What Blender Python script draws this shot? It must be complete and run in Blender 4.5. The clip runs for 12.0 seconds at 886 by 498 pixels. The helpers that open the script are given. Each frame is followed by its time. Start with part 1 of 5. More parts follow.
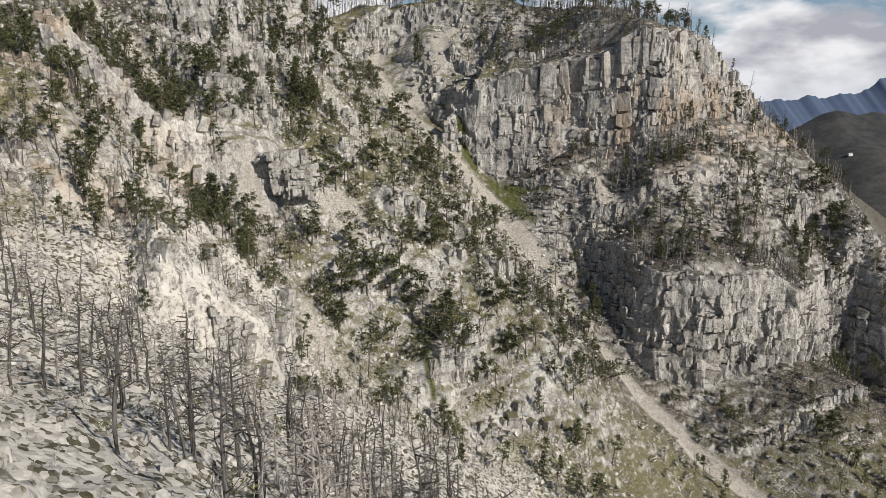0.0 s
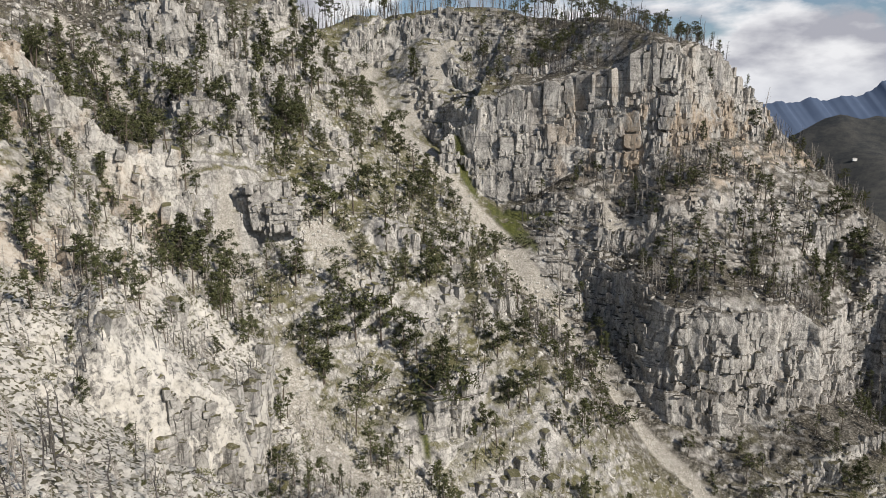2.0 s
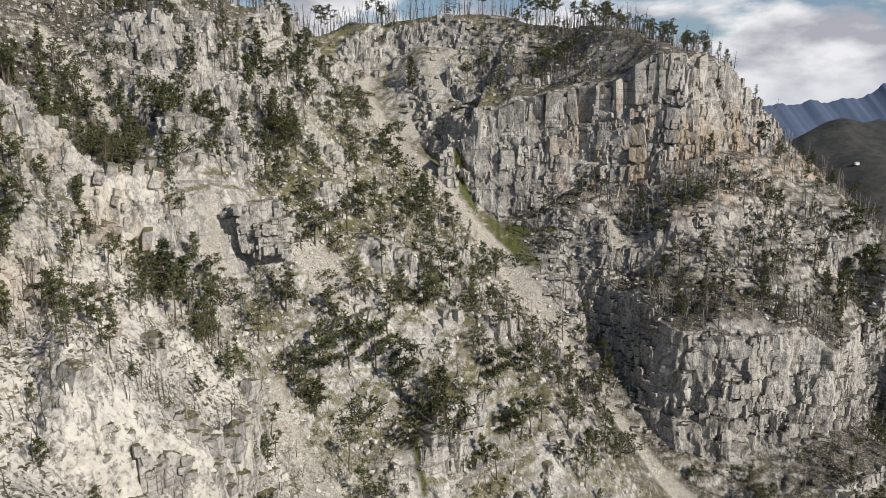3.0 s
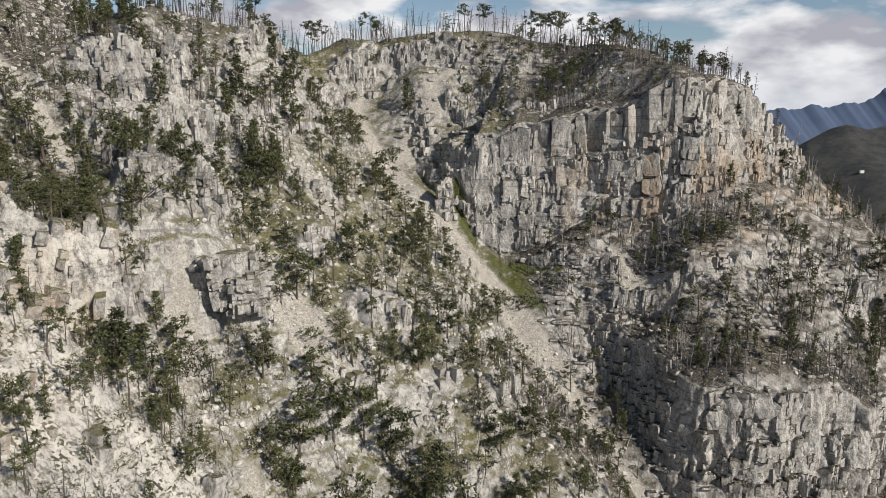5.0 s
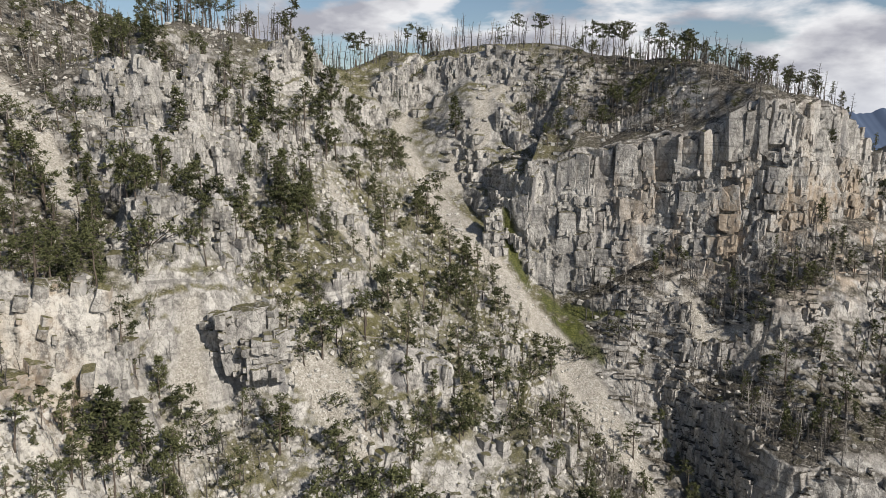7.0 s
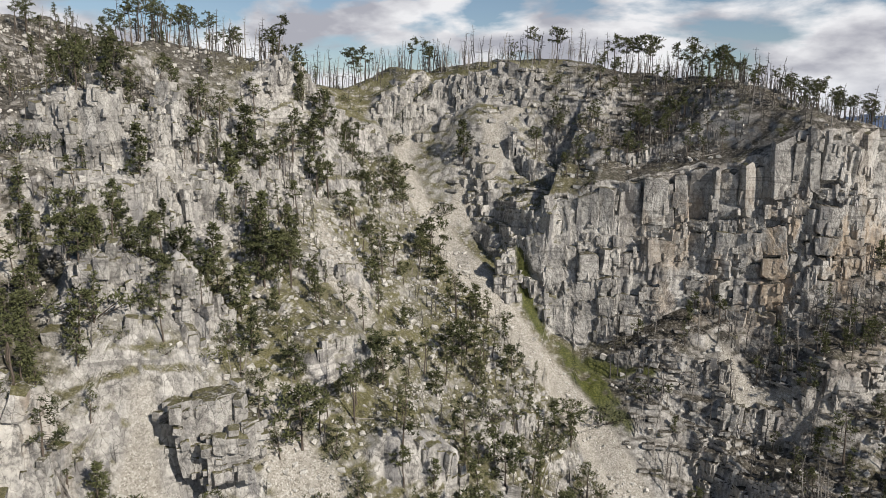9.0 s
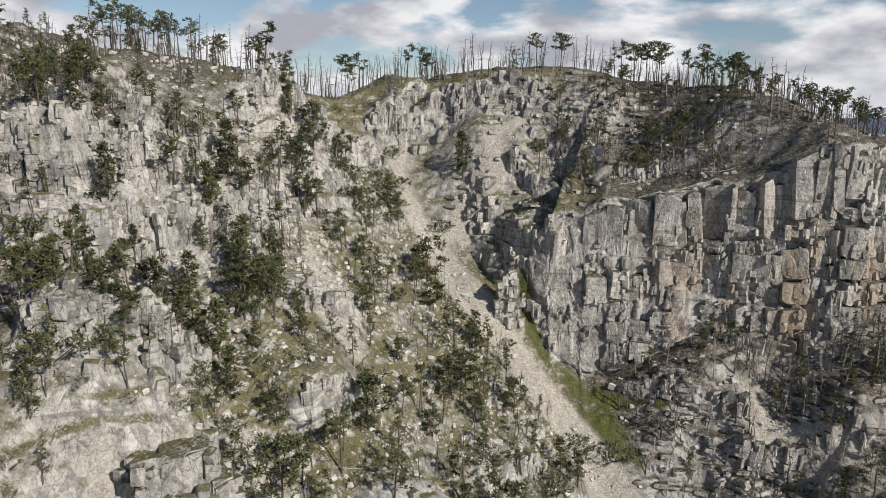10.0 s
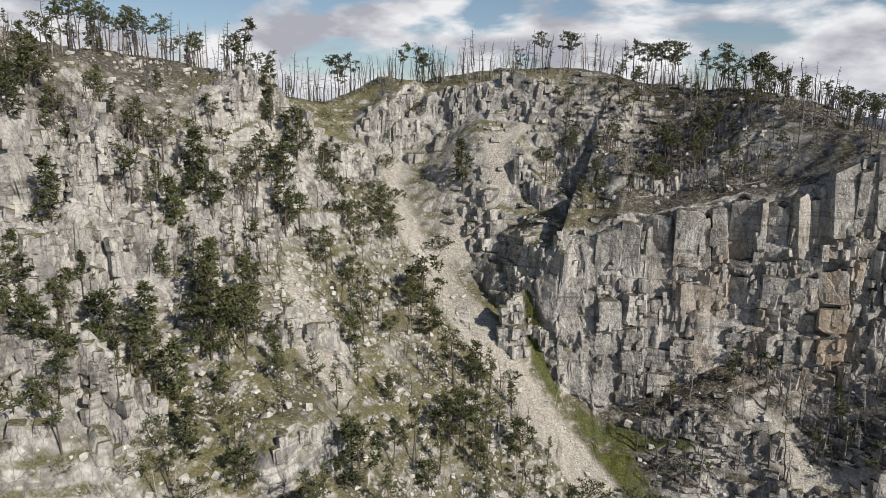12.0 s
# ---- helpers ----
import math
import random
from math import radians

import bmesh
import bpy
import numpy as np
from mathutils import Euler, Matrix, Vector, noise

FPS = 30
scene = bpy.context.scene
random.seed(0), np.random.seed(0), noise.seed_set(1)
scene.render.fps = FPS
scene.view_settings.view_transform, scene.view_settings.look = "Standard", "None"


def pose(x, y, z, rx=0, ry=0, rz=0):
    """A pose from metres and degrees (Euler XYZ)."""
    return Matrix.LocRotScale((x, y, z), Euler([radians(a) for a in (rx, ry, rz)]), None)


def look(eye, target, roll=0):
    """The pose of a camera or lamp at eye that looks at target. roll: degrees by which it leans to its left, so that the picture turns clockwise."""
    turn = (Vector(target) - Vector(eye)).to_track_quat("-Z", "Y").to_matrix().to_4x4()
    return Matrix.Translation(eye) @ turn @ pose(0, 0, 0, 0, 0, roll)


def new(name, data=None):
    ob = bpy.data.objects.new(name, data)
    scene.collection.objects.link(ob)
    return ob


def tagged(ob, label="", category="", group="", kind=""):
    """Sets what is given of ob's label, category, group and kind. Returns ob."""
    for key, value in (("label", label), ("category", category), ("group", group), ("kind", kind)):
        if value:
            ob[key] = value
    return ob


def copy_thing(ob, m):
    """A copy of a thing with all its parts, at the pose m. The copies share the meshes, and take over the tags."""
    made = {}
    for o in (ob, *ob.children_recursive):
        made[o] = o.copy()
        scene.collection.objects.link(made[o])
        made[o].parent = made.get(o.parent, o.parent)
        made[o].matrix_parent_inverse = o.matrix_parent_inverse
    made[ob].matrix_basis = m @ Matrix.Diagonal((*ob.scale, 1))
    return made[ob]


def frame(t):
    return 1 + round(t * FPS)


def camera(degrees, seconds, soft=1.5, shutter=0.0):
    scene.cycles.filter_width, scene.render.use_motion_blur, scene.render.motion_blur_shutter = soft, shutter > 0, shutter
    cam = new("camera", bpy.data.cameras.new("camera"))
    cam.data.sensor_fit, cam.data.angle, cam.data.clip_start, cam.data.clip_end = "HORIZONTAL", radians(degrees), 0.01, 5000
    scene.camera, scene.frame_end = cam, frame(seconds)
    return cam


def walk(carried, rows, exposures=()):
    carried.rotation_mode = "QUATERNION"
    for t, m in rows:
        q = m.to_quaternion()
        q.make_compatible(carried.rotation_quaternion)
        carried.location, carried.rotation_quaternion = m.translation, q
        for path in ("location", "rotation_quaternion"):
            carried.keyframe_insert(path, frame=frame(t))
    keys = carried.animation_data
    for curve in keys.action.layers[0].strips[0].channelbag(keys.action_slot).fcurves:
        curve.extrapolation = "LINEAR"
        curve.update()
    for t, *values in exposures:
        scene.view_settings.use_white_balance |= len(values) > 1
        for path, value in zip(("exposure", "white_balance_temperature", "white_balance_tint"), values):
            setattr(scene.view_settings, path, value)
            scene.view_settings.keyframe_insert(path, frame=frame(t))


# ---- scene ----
import itertools

cam = camera(65.2, 12.0, 0.6)
METRES, EYE, TILT, LEAN, TURN = 150.0, 120.0, -11.0, 0.0, 0.0
ROWS = [
    (0.0, 0.0, 0.0, 0.0, -0.0, 0.0, 0.0),
    (0.5, 0.0017, 0.031, 0.0191, -0.03, 0.02, -0.01),
    (1.0, 0.0041, 0.0617, 0.038, -0.01, 0.0, -0.04),
    (1.5, 0.0062, 0.0921, 0.0581, -0.02, -0.02, -0.05),
    (2.0, 0.0082, 0.1228, 0.0788, -0.01, 0.01, -0.09),
    (2.5, 0.0099, 0.1546, 0.0991, -0.04, 0.06, -0.13),
    (3.0, 0.0117, 0.1862, 0.1212, -0.02, 0.09, -0.16),
    (5.0, 0.0154, 0.3267, 0.214, -0.08, 0.23, -0.3),
    (5.5, 0.0153, 0.3664, 0.2349, 1.15, 0.25, -0.69),
    (6.0, 0.016, 0.4072, 0.2564, 2.33, 0.24, -0.97),
    (6.5, 0.0163, 0.449, 0.2772, 3.27, 0.25, -1.18),
    (7.0, 0.0162, 0.4914, 0.2988, 3.95, 0.24, -1.36),
    (9.0, 0.0114, 0.6632, 0.3908, 4.81, 0.25, -1.57),
    (9.5, 0.0094, 0.7067, 0.4127, 4.8, 0.28, -1.57),
    (10.0, 0.0079, 0.7503, 0.4316, 4.81, 0.31, -1.56),
    (10.5, 0.0048, 0.7924, 0.4442, 4.78, 0.36, -1.52),
    (11.0, 0.0031, 0.8284, 0.4533, 4.8, 0.39, -1.53),
    (11.5, 0.0022, 0.8564, 0.4614, 4.82, 0.38, -1.53),
    (12.0, -0.0003, 0.8778, 0.4663, 4.77, 0.42, -1.52),
]
walk(cam, [(t, pose(0, 0, EYE, TILT, LEAN, TURN) @ pose(METRES * x, METRES * y, METRES * z, 90 + pitch, roll, yaw)) for t, x, y, z, yaw, pitch, roll in ROWS])

# ---- light ----
SUN_WAY = Vector((0.67, -0.50, 0.55)).normalized()
sun = new("sun", bpy.data.lights.new("sun", "SUN"))
sun.data.energy, sun.data.angle, sun.data.color = 5.3, radians(0.6), (1.0, 0.925, 0.83)
sun.matrix_world = look(SUN_WAY * 900, (0, 0, 0))
scene.view_settings.exposure = 0.0


def make_world():
    world = bpy.data.worlds.new("sky")
    scene.world = world
    world.use_nodes = True
    tree = world.node_tree
    tree.nodes.clear()
    n = tree.nodes.new
    join = tree.links.new
    out, back = n("ShaderNodeOutputWorld"), n("ShaderNodeBackground")
    sky = n("ShaderNodeTexSky")
    sky.sky_type, sky.sun_disc = "NISHITA", False
    sky.sun_elevation, sky.sun_rotation = math.asin(SUN_WAY.z), math.atan2(SUN_WAY.x, SUN_WAY.y)
    sky.altitude, sky.dust_density = 900, 1.0
    dim = n("ShaderNodeMix")
    dim.data_type, dim.blend_type = "RGBA", "MULTIPLY"
    dim.inputs[0].default_value = 1
    dim.inputs[7].default_value = (0.085, 0.085, 0.085, 1)
    join(sky.outputs[0], dim.inputs[6])
    where = n("ShaderNodeTexCoord")
    # clouds lie on a flat layer: the way is divided by its height
    part3 = n("ShaderNodeSeparateXYZ")
    join(where.outputs["Generated"], part3.inputs[0])
    lift = n("ShaderNodeMath")
    lift.operation = "ADD"
    lift.inputs[1].default_value = 0.55
    join(part3.outputs[2], lift.inputs[0])
    floor_at = n("ShaderNodeMath")
    floor_at.operation = "MAXIMUM"
    floor_at.inputs[1].default_value = 0.05
    join(lift.outputs[0], floor_at.inputs[0])
    split = n("ShaderNodeVectorMath")
    split.operation = "DIVIDE"
    join(where.outputs["Generated"], split.inputs[0])
    three = n("ShaderNodeCombineXYZ")
    for k in range(2):
        join(floor_at.outputs[0], three.inputs[k])
    three.inputs[2].default_value = 0.38
    join(three.outputs[0], split.inputs[1])
    shape = n("ShaderNodeTexNoise")
    shape.inputs["Scale"].default_value, shape.inputs["Detail"].default_value = 3.4, 10
    shape.inputs["Roughness"].default_value, shape.inputs["Distortion"].default_value = 0.52, 0.25
    join(split.outputs[0], shape.inputs["Vector"])
    # the field of clouds thins out overhead
    thin = n("ShaderNodeMath")
    thin.operation = "MULTIPLY_ADD"
    thin.inputs[1].default_value = -0.75
    join(part3.outputs[2], thin.inputs[0])
    join(shape.outputs[0], thin.inputs[2])
    cover = n("ShaderNodeValToRGB")
    cover.color_ramp.elements[0].position, cover.color_ramp.elements[1].position = 0.335, 0.425
    join(thin.outputs[0], cover.inputs[0])
    grey = n("ShaderNodeTexNoise")
    grey.inputs["Scale"].default_value, grey.inputs["Detail"].default_value = 5.0, 9
    join(split.outputs[0], grey.inputs["Vector"])
    tone = n("ShaderNodeValToRGB")
    tone.color_ramp.elements[0].position, tone.color_ramp.elements[1].position = 0.40, 0.57
    tone.color_ramp.elements[0].color, tone.color_ramp.elements[1].color = (0.42, 0.425, 0.48, 1), (0.86, 0.86, 0.88, 1)
    join(grey.outputs[0], tone.inputs[0])
    mix = n("ShaderNodeMix")
    mix.data_type = "RGBA"
    join(cover.outputs[0], mix.inputs[0])
    join(dim.outputs[2], mix.inputs[6])
    join(tone.outputs[0], mix.inputs[7])
    # pale haze along the horizon
    low = n("ShaderNodeMapRange")
    low.inputs["From Min"].default_value, low.inputs["From Max"].default_value = 0.0, 0.075
    low.inputs["To Min"].default_value, low.inputs["To Max"].default_value = 0.85, 0.0
    join(part3.outputs[2], low.inputs["Value"])
    haze = n("ShaderNodeMix")
    haze.data_type = "RGBA"
    haze.inputs[7].default_value = (0.66, 0.68, 0.74, 1)
    join(low.outputs[0], haze.inputs[0])
    join(mix.outputs[2], haze.inputs[6])
    join(haze.outputs[2], back.inputs[0])
    join(back.outputs[0], out.inputs[0])


make_world()

# ---- materials ----
class Nodes:
    """A short hand for node materials."""

    def __init__(self, name, rough=0.9):
        self.mat = bpy.data.materials.new(name)
        self.mat.use_nodes = True
        self.tree = self.mat.node_tree
        self.bsdf = self.tree.nodes["Principled BSDF"]
        self.bsdf.inputs["Roughness"].default_value = rough
        self.bsdf.inputs["Specular IOR Level"].default_value = 0.15

    def add(self, kind):
        return self.tree.nodes.new("ShaderNode" + kind)

    def join(self, a, b):
        self.tree.links.new(a, b)

    def place(self, stretch=(1, 1, 1)):
        m = self.add("Mapping")
        m.inputs["Scale"].default_value = stretch
        self.join(self.add("NewGeometry").outputs["Position"], m.inputs[0])
        return m.outputs[0]

    def pieces(self, scale, stretch=(1, 1, 1), wander=0.2):
        """Broken pieces: a random number for each, and the distance from its heart."""
        off = self.add("TexNoise")
        off.inputs["Scale"].default_value, off.inputs["Detail"].default_value = scale * 1.7, 3
        self.join(self.place(stretch), off.inputs["Vector"])
        push = self.add("VectorMath")
        push.operation = "MULTIPLY_ADD"
        push.inputs[1].default_value = (wander / scale,) * 3
        self.join(off.outputs[1], push.inputs[0])
        self.join(self.place(stretch), push.inputs[2])
        x = self.add("TexVoronoi")
        x.inputs["Scale"].default_value = scale
        self.join(push.outputs[0], x.inputs["Vector"])
        part = self.add("SeparateColor")
        self.join(x.outputs["Color"], part.inputs[0])
        return part.outputs[0], x.outputs["Distance"]

    def noise(self, scale, detail=4, rough=0.55, stretch=(1, 1, 1), distort=0.0):
        x = self.add("TexNoise")
        x.inputs["Scale"].default_value, x.inputs["Detail"].default_value = scale, detail
        x.inputs["Roughness"].default_value, x.inputs["Distortion"].default_value = rough, distort
        self.join(self.place(stretch), x.inputs["Vector"])
        return x.outputs[0]

    def cells(self, scale, stretch=(1, 1, 1), wander=0.35):
        """Distance to the joints between broken pieces."""
        off = self.add("TexNoise")
        off.inputs["Scale"].default_value, off.inputs["Detail"].default_value = scale * 1.3, 4
        self.join(self.place(stretch), off.inputs["Vector"])
        push = self.add("VectorMath")
        push.operation = "MULTIPLY_ADD"
        push.inputs[1].default_value = (wander / scale,) * 3
        self.join(off.outputs[1], push.inputs[0])
        self.join(self.place(stretch), push.inputs[2])
        x = self.add("TexVoronoi")
        x.feature = "DISTANCE_TO_EDGE"
        x.inputs["Scale"].default_value = scale
        self.join(push.outputs[0], x.inputs["Vector"])
        return x.outputs["Distance"]

    def ramp(self, value, *stops):
        x = self.add("ValToRGB")
        while len(x.color_ramp.elements) < len(stops):
            x.color_ramp.elements.new(0.5)
        for e, (at, c) in zip(x.color_ramp.elements, stops):
            e.position = at
            e.color = (*c, 1) if isinstance(c, tuple) else (c, c, c, 1)
        self.join(value, x.inputs[0])
        return x.outputs[0]

    def math(self, op, a, b=0.0):
        x = self.add("Math")
        x.operation = op
        for k, v in enumerate((a, b)):
            if isinstance(v, (int, float)):
                x.inputs[k].default_value = v
            else:
                self.join(v, x.inputs[k])
        return x.outputs[0]

    def mix(self, k, a, b, blend="MIX"):
        x = self.add("Mix")
        x.data_type, x.blend_type = "RGBA", blend
        for i, v in ((0, k), (6, a), (7, b)):
            if isinstance(v, (int, float)):
                x.inputs[i].default_value = v
            elif isinstance(v, tuple):
                x.inputs[i].default_value = (*v, 1)
            else:
                self.join(v, x.inputs[i])
        return x.outputs[2]

    def attr(self, name):
        x = self.add("Attribute")
        x.attribute_name = name
        return x.outputs["Fac"]

    def colour(self, c):
        if isinstance(c, tuple):
            self.bsdf.inputs["Base Color"].default_value = (*c, 1)
        else:
            self.join(c, self.bsdf.inputs["Base Color"])

    def bump(self, value, strength, distance):
        x = self.add("Bump")
        x.inputs["Strength"].default_value, x.inputs["Distance"].default_value = strength, distance
        self.join(value, x.inputs["Height"])
        self.join(x.outputs[0], self.bsdf.inputs["Normal"])


def ground_material():
    m = Nodes("limestone_hillside", 0.95)
    up = m.add("SeparateXYZ")
    m.join(m.add("NewGeometry").outputs["Normal"], up.inputs[0])
    where = m.add("SeparateXYZ")
    m.join(m.add("NewGeometry").outputs["Position"], where.inputs[0])
    steep = m.math("MAXIMUM", m.ramp(up.outputs[2], (0.5, 1.0), (0.74, 0.0)), m.attr("bedrock"))
    # bedrock: upright joints, grey weathered skin, darker streaks and pale broken faces
    grain = m.noise(1.1, 9, 0.68)
    wide = m.noise(0.05, 5, 0.6)
    streak = m.noise(0.5, 7, 0.62, (1, 1, 0.10))
    slab, heart = m.pieces(0.55, (1, 1, 0.4), 0.25)
    chip, chip_heart = m.pieces(1.7, (1, 1, 0.6), 0.25)
    tone = m.math("ADD", m.math("ADD", m.math("MULTIPLY", grain, 0.55), m.math("MULTIPLY", streak, 0.25)), m.math("ADD", m.math("MULTIPLY", slab, 0.13), m.math("MULTIPLY", chip, 0.07)))
    rock = m.ramp(tone, (0.34, (0.12, 0.115, 0.11)), (0.43, (0.266, 0.255, 0.237)), (0.52, (0.422, 0.407, 0.377)), (0.64, (0.577, 0.559, 0.525)))
    seep = m.math("MULTIPLY", m.ramp(m.noise(0.35, 6, 0.6, (1, 1, 0.07)), (0.52, 0.0), (0.60, 0.75)), m.ramp(m.noise(0.06, 3, 0.5), (0.42, 0.2), (0.56, 1.0)))
    rock = m.mix(seep, rock, (0.17, 0.168, 0.172))
    cracks = m.cells(0.42, (1, 1, 0.42), 0.6)
    rock = m.mix(m.ramp(cracks, (0.0, 0.65), (0.025, 0.0)), rock, (0.05, 0.047, 0.043))
    bed = m.noise(0.42, 4, 0.6, (0.1, 0.1, 1.5))
    rock = m.mix(m.ramp(bed, (0.36, 0.55), (0.43, 0.0)), rock, (0.11, 0.105, 0.10))
    east = m.math("MULTIPLY", m.ramp(m.math("DIVIDE", where.outputs[0], 100.0), (0.35, 0.0), (0.62, 1.0)), m.ramp(m.math("DIVIDE", where.outputs[2], 150.0), (0.62, 0.12), (0.70, 1.0), (0.86, 1.0), (0.95, 0.25)))
    west = m.math("MULTIPLY", m.ramp(m.math("DIVIDE", where.outputs[0], -100.0), (0.58, 0.0), (0.66, 0.8)), m.ramp(m.math("DIVIDE", where.outputs[1], 400.0), (0.49, 1.0), (0.53, 0.0)))
    ochre = m.math("MULTIPLY", m.math("ADD", east, west), m.ramp(m.noise(0.085, 6, 0.65, (1, 1, 0.55)), (0.47, 0.0), (0.57, 1.0)))
    rock = m.mix(m.math("MULTIPLY", ochre, 0.55), rock, (0.414, 0.303, 0.192))
    # loose stones of two sizes with dark gaps, dry grass and ash between them
    field = m.noise(0.13, 7, 0.7)
    big, big_heart = m.pieces(0.75)
    small, small_heart = m.pieces(1.9)
    drift = m.math("MULTIPLY", m.math("SUBTRACT", field, 0.5), 0.9)
    stone = m.ramp(m.math("ADD", m.math("ADD", m.math("MULTIPLY", small, 0.75), m.math("MULTIPLY", m.noise(3.0, 5, 0.7), 0.35)), drift),
                   (0.24, (0.075, 0.068, 0.045)), (0.46, (0.148, 0.137, 0.104)), (0.64, (0.274, 0.258, 0.223)), (0.86, (0.435, 0.417, 0.379)), (0.98, (0.534, 0.522, 0.491)))
    large = m.ramp(m.math("ADD", big, m.math("MULTIPLY", grain, 0.3)), (0.55, (0.222, 0.211, 0.185)), (0.85, (0.36, 0.345, 0.317)), (1.15, (0.522, 0.51, 0.479)))
    stone = m.mix(m.math("MULTIPLY", m.ramp(big, (0.62, 0.0), (0.66, 1.0)), m.ramp(big_heart, (0.42, 1.0), (0.52, 0.0))), stone, large)
    gap = m.ramp(small_heart, (0.50, 0.0), (0.66, 0.85))
    stone = m.mix(gap, stone, (0.055, 0.05, 0.034))
    grass = m.ramp(m.noise(2.9, 6, 0.75), (0.34, (0.040, 0.040, 0.017)), (0.5, (0.125, 0.117, 0.052)), (0.66, (0.222, 0.2, 0.107)))
    patchy = m.math("ADD", m.math("MULTIPLY", m.noise(0.16, 7, 0.72), 0.6), m.math("MULTIPLY", m.noise(0.75, 5, 0.7), 0.4))
    earth = m.mix(m.math("MULTIPLY", m.ramp(patchy, (0.43, 0.0), (0.52, 0.92)), m.math("SUBTRACT", 1.0, m.math("MULTIPLY", m.attr("pale"), 0.55))), stone, grass)
    # burnt ground; its ash is darkened further to paint deep shade among trees
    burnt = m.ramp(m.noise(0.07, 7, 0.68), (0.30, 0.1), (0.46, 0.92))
    shaded_ash = m.ramp(m.math("ADD", m.math("MULTIPLY", small, 0.5), m.math("MULTIPLY", grain, 0.5)), (0.38, (0.036, 0.032, 0.027)), (0.64, (0.115, 0.102, 0.086)), (0.84, (0.28, 0.265, 0.235)))
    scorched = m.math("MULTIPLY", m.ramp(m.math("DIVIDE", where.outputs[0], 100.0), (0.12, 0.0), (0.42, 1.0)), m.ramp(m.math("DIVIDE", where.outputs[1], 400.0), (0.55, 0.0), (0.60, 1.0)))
    earth = m.mix(m.math("MULTIPLY", burnt, m.math("MAXIMUM", m.attr("shade_wood"), scorched)), earth, shaded_ash)
    # whiter stone of the near slope, and sunlight painted onto the left crag
    earth = m.mix(m.math("MULTIPLY", m.attr("pale"), m.ramp(small, (0.25, 0.0), (0.55, 0.85))), earth, (0.651, 0.622, 0.57))
    rock = m.mix(m.math("MULTIPLY", m.attr("pale"), m.ramp(tone, (0.42, 0.0), (0.52, 0.75))), rock, (0.636, 0.607, 0.548))
    col = m.mix(steep, earth, rock)
    fine, fine_heart = m.pieces(3.4)
    scree = m.ramp(m.math("ADD", m.math("MULTIPLY", fine, 0.45), m.math("MULTIPLY", m.noise(0.5, 8, 0.75), 0.75)), (0.32, (0.178, 0.163, 0.133)), (0.50, (0.311, 0.289, 0.248)), (0.70, (0.392, 0.37, 0.326)), (0.88, (0.548, 0.525, 0.481)))
    col = m.mix(m.attr("scree"), col, scree)
    turf = m.ramp(m.noise(1.8, 8, 0.75), (0.34, (0.024, 0.030, 0.010)), (0.52, (0.075, 0.084, 0.022)), (0.68, (0.17, 0.165, 0.055)))
    col = m.mix(m.attr("turf"), col, turf)
    col = m.mix(m.ramp(wide, (0.3, 0.25), (0.6, 0.0)), col, (0.16, 0.155, 0.145))
    # far woods, their colour lightened and greyed to paint in distance haze
    col = m.mix(m.attr("wood"), col, m.ramp(m.noise(0.03, 10, 0.75), (0.38, (0.030, 0.034, 0.036)), (0.62, (0.072, 0.070, 0.064))))
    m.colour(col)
    relief = m.math("ADD", m.math("MULTIPLY", m.noise(1.6, 8, 0.7), 0.6), m.math("MULTIPLY", m.math("ADD", small_heart, chip_heart), -0.12))
    m.bump(relief, 1.0, 0.65)
    return m.mat


def bark_material(name, dark, light):
    m = Nodes(name, 0.9)
    m.colour(m.ramp(m.noise(1.6, 6, 0.7, (3, 3, 0.5)), (0.35, dark), (0.65, light)))
    return m.mat


def leaf_material(name, dark, light):
    m = Nodes(name, 0.7)
    who = m.add("NewGeometry").outputs["Random Per Island"]
    some = m.add("ObjectInfo").outputs["Random"]
    k = m.math("ADD", m.math("MULTIPLY", who, 0.6), m.math("MULTIPLY", some, 0.4))
    m.colour(m.ramp(k, (0.1, dark), (0.9, light)))
    m.bsdf.inputs["Subsurface Weight"].default_value = 0.0
    return m.mat


GROUND = ground_material()
BARK = bark_material("pine_bark", (0.05, 0.042, 0.036), (0.16, 0.13, 0.105))
CHAR = bark_material("burnt_bark", (0.028, 0.026, 0.025), (0.15, 0.14, 0.13))
GREY_WOOD = bark_material("bleached_dead_wood", (0.17, 0.155, 0.14), (0.42, 0.39, 0.35))
NEEDLES = leaf_material("pine_needles", (0.026, 0.032, 0.015), (0.105, 0.112, 0.050))
SHRUB = leaf_material("shrub_leaves", (0.045, 0.05, 0.02), (0.17, 0.168, 0.07))
STONE_MAT = Nodes("broken_limestone", 0.95)
STONE_MAT.colour(STONE_MAT.ramp(STONE_MAT.noise(0.9, 10, 0.68), (0.32, (0.21, 0.203, 0.185)), (0.46, (0.40, 0.385, 0.35)), (0.62, (0.60, 0.58, 0.54))))
STONE_MAT.bump(STONE_MAT.noise(1.8, 9, 0.7), 0.8, 0.4)
STONE_MAT = STONE_MAT.mat


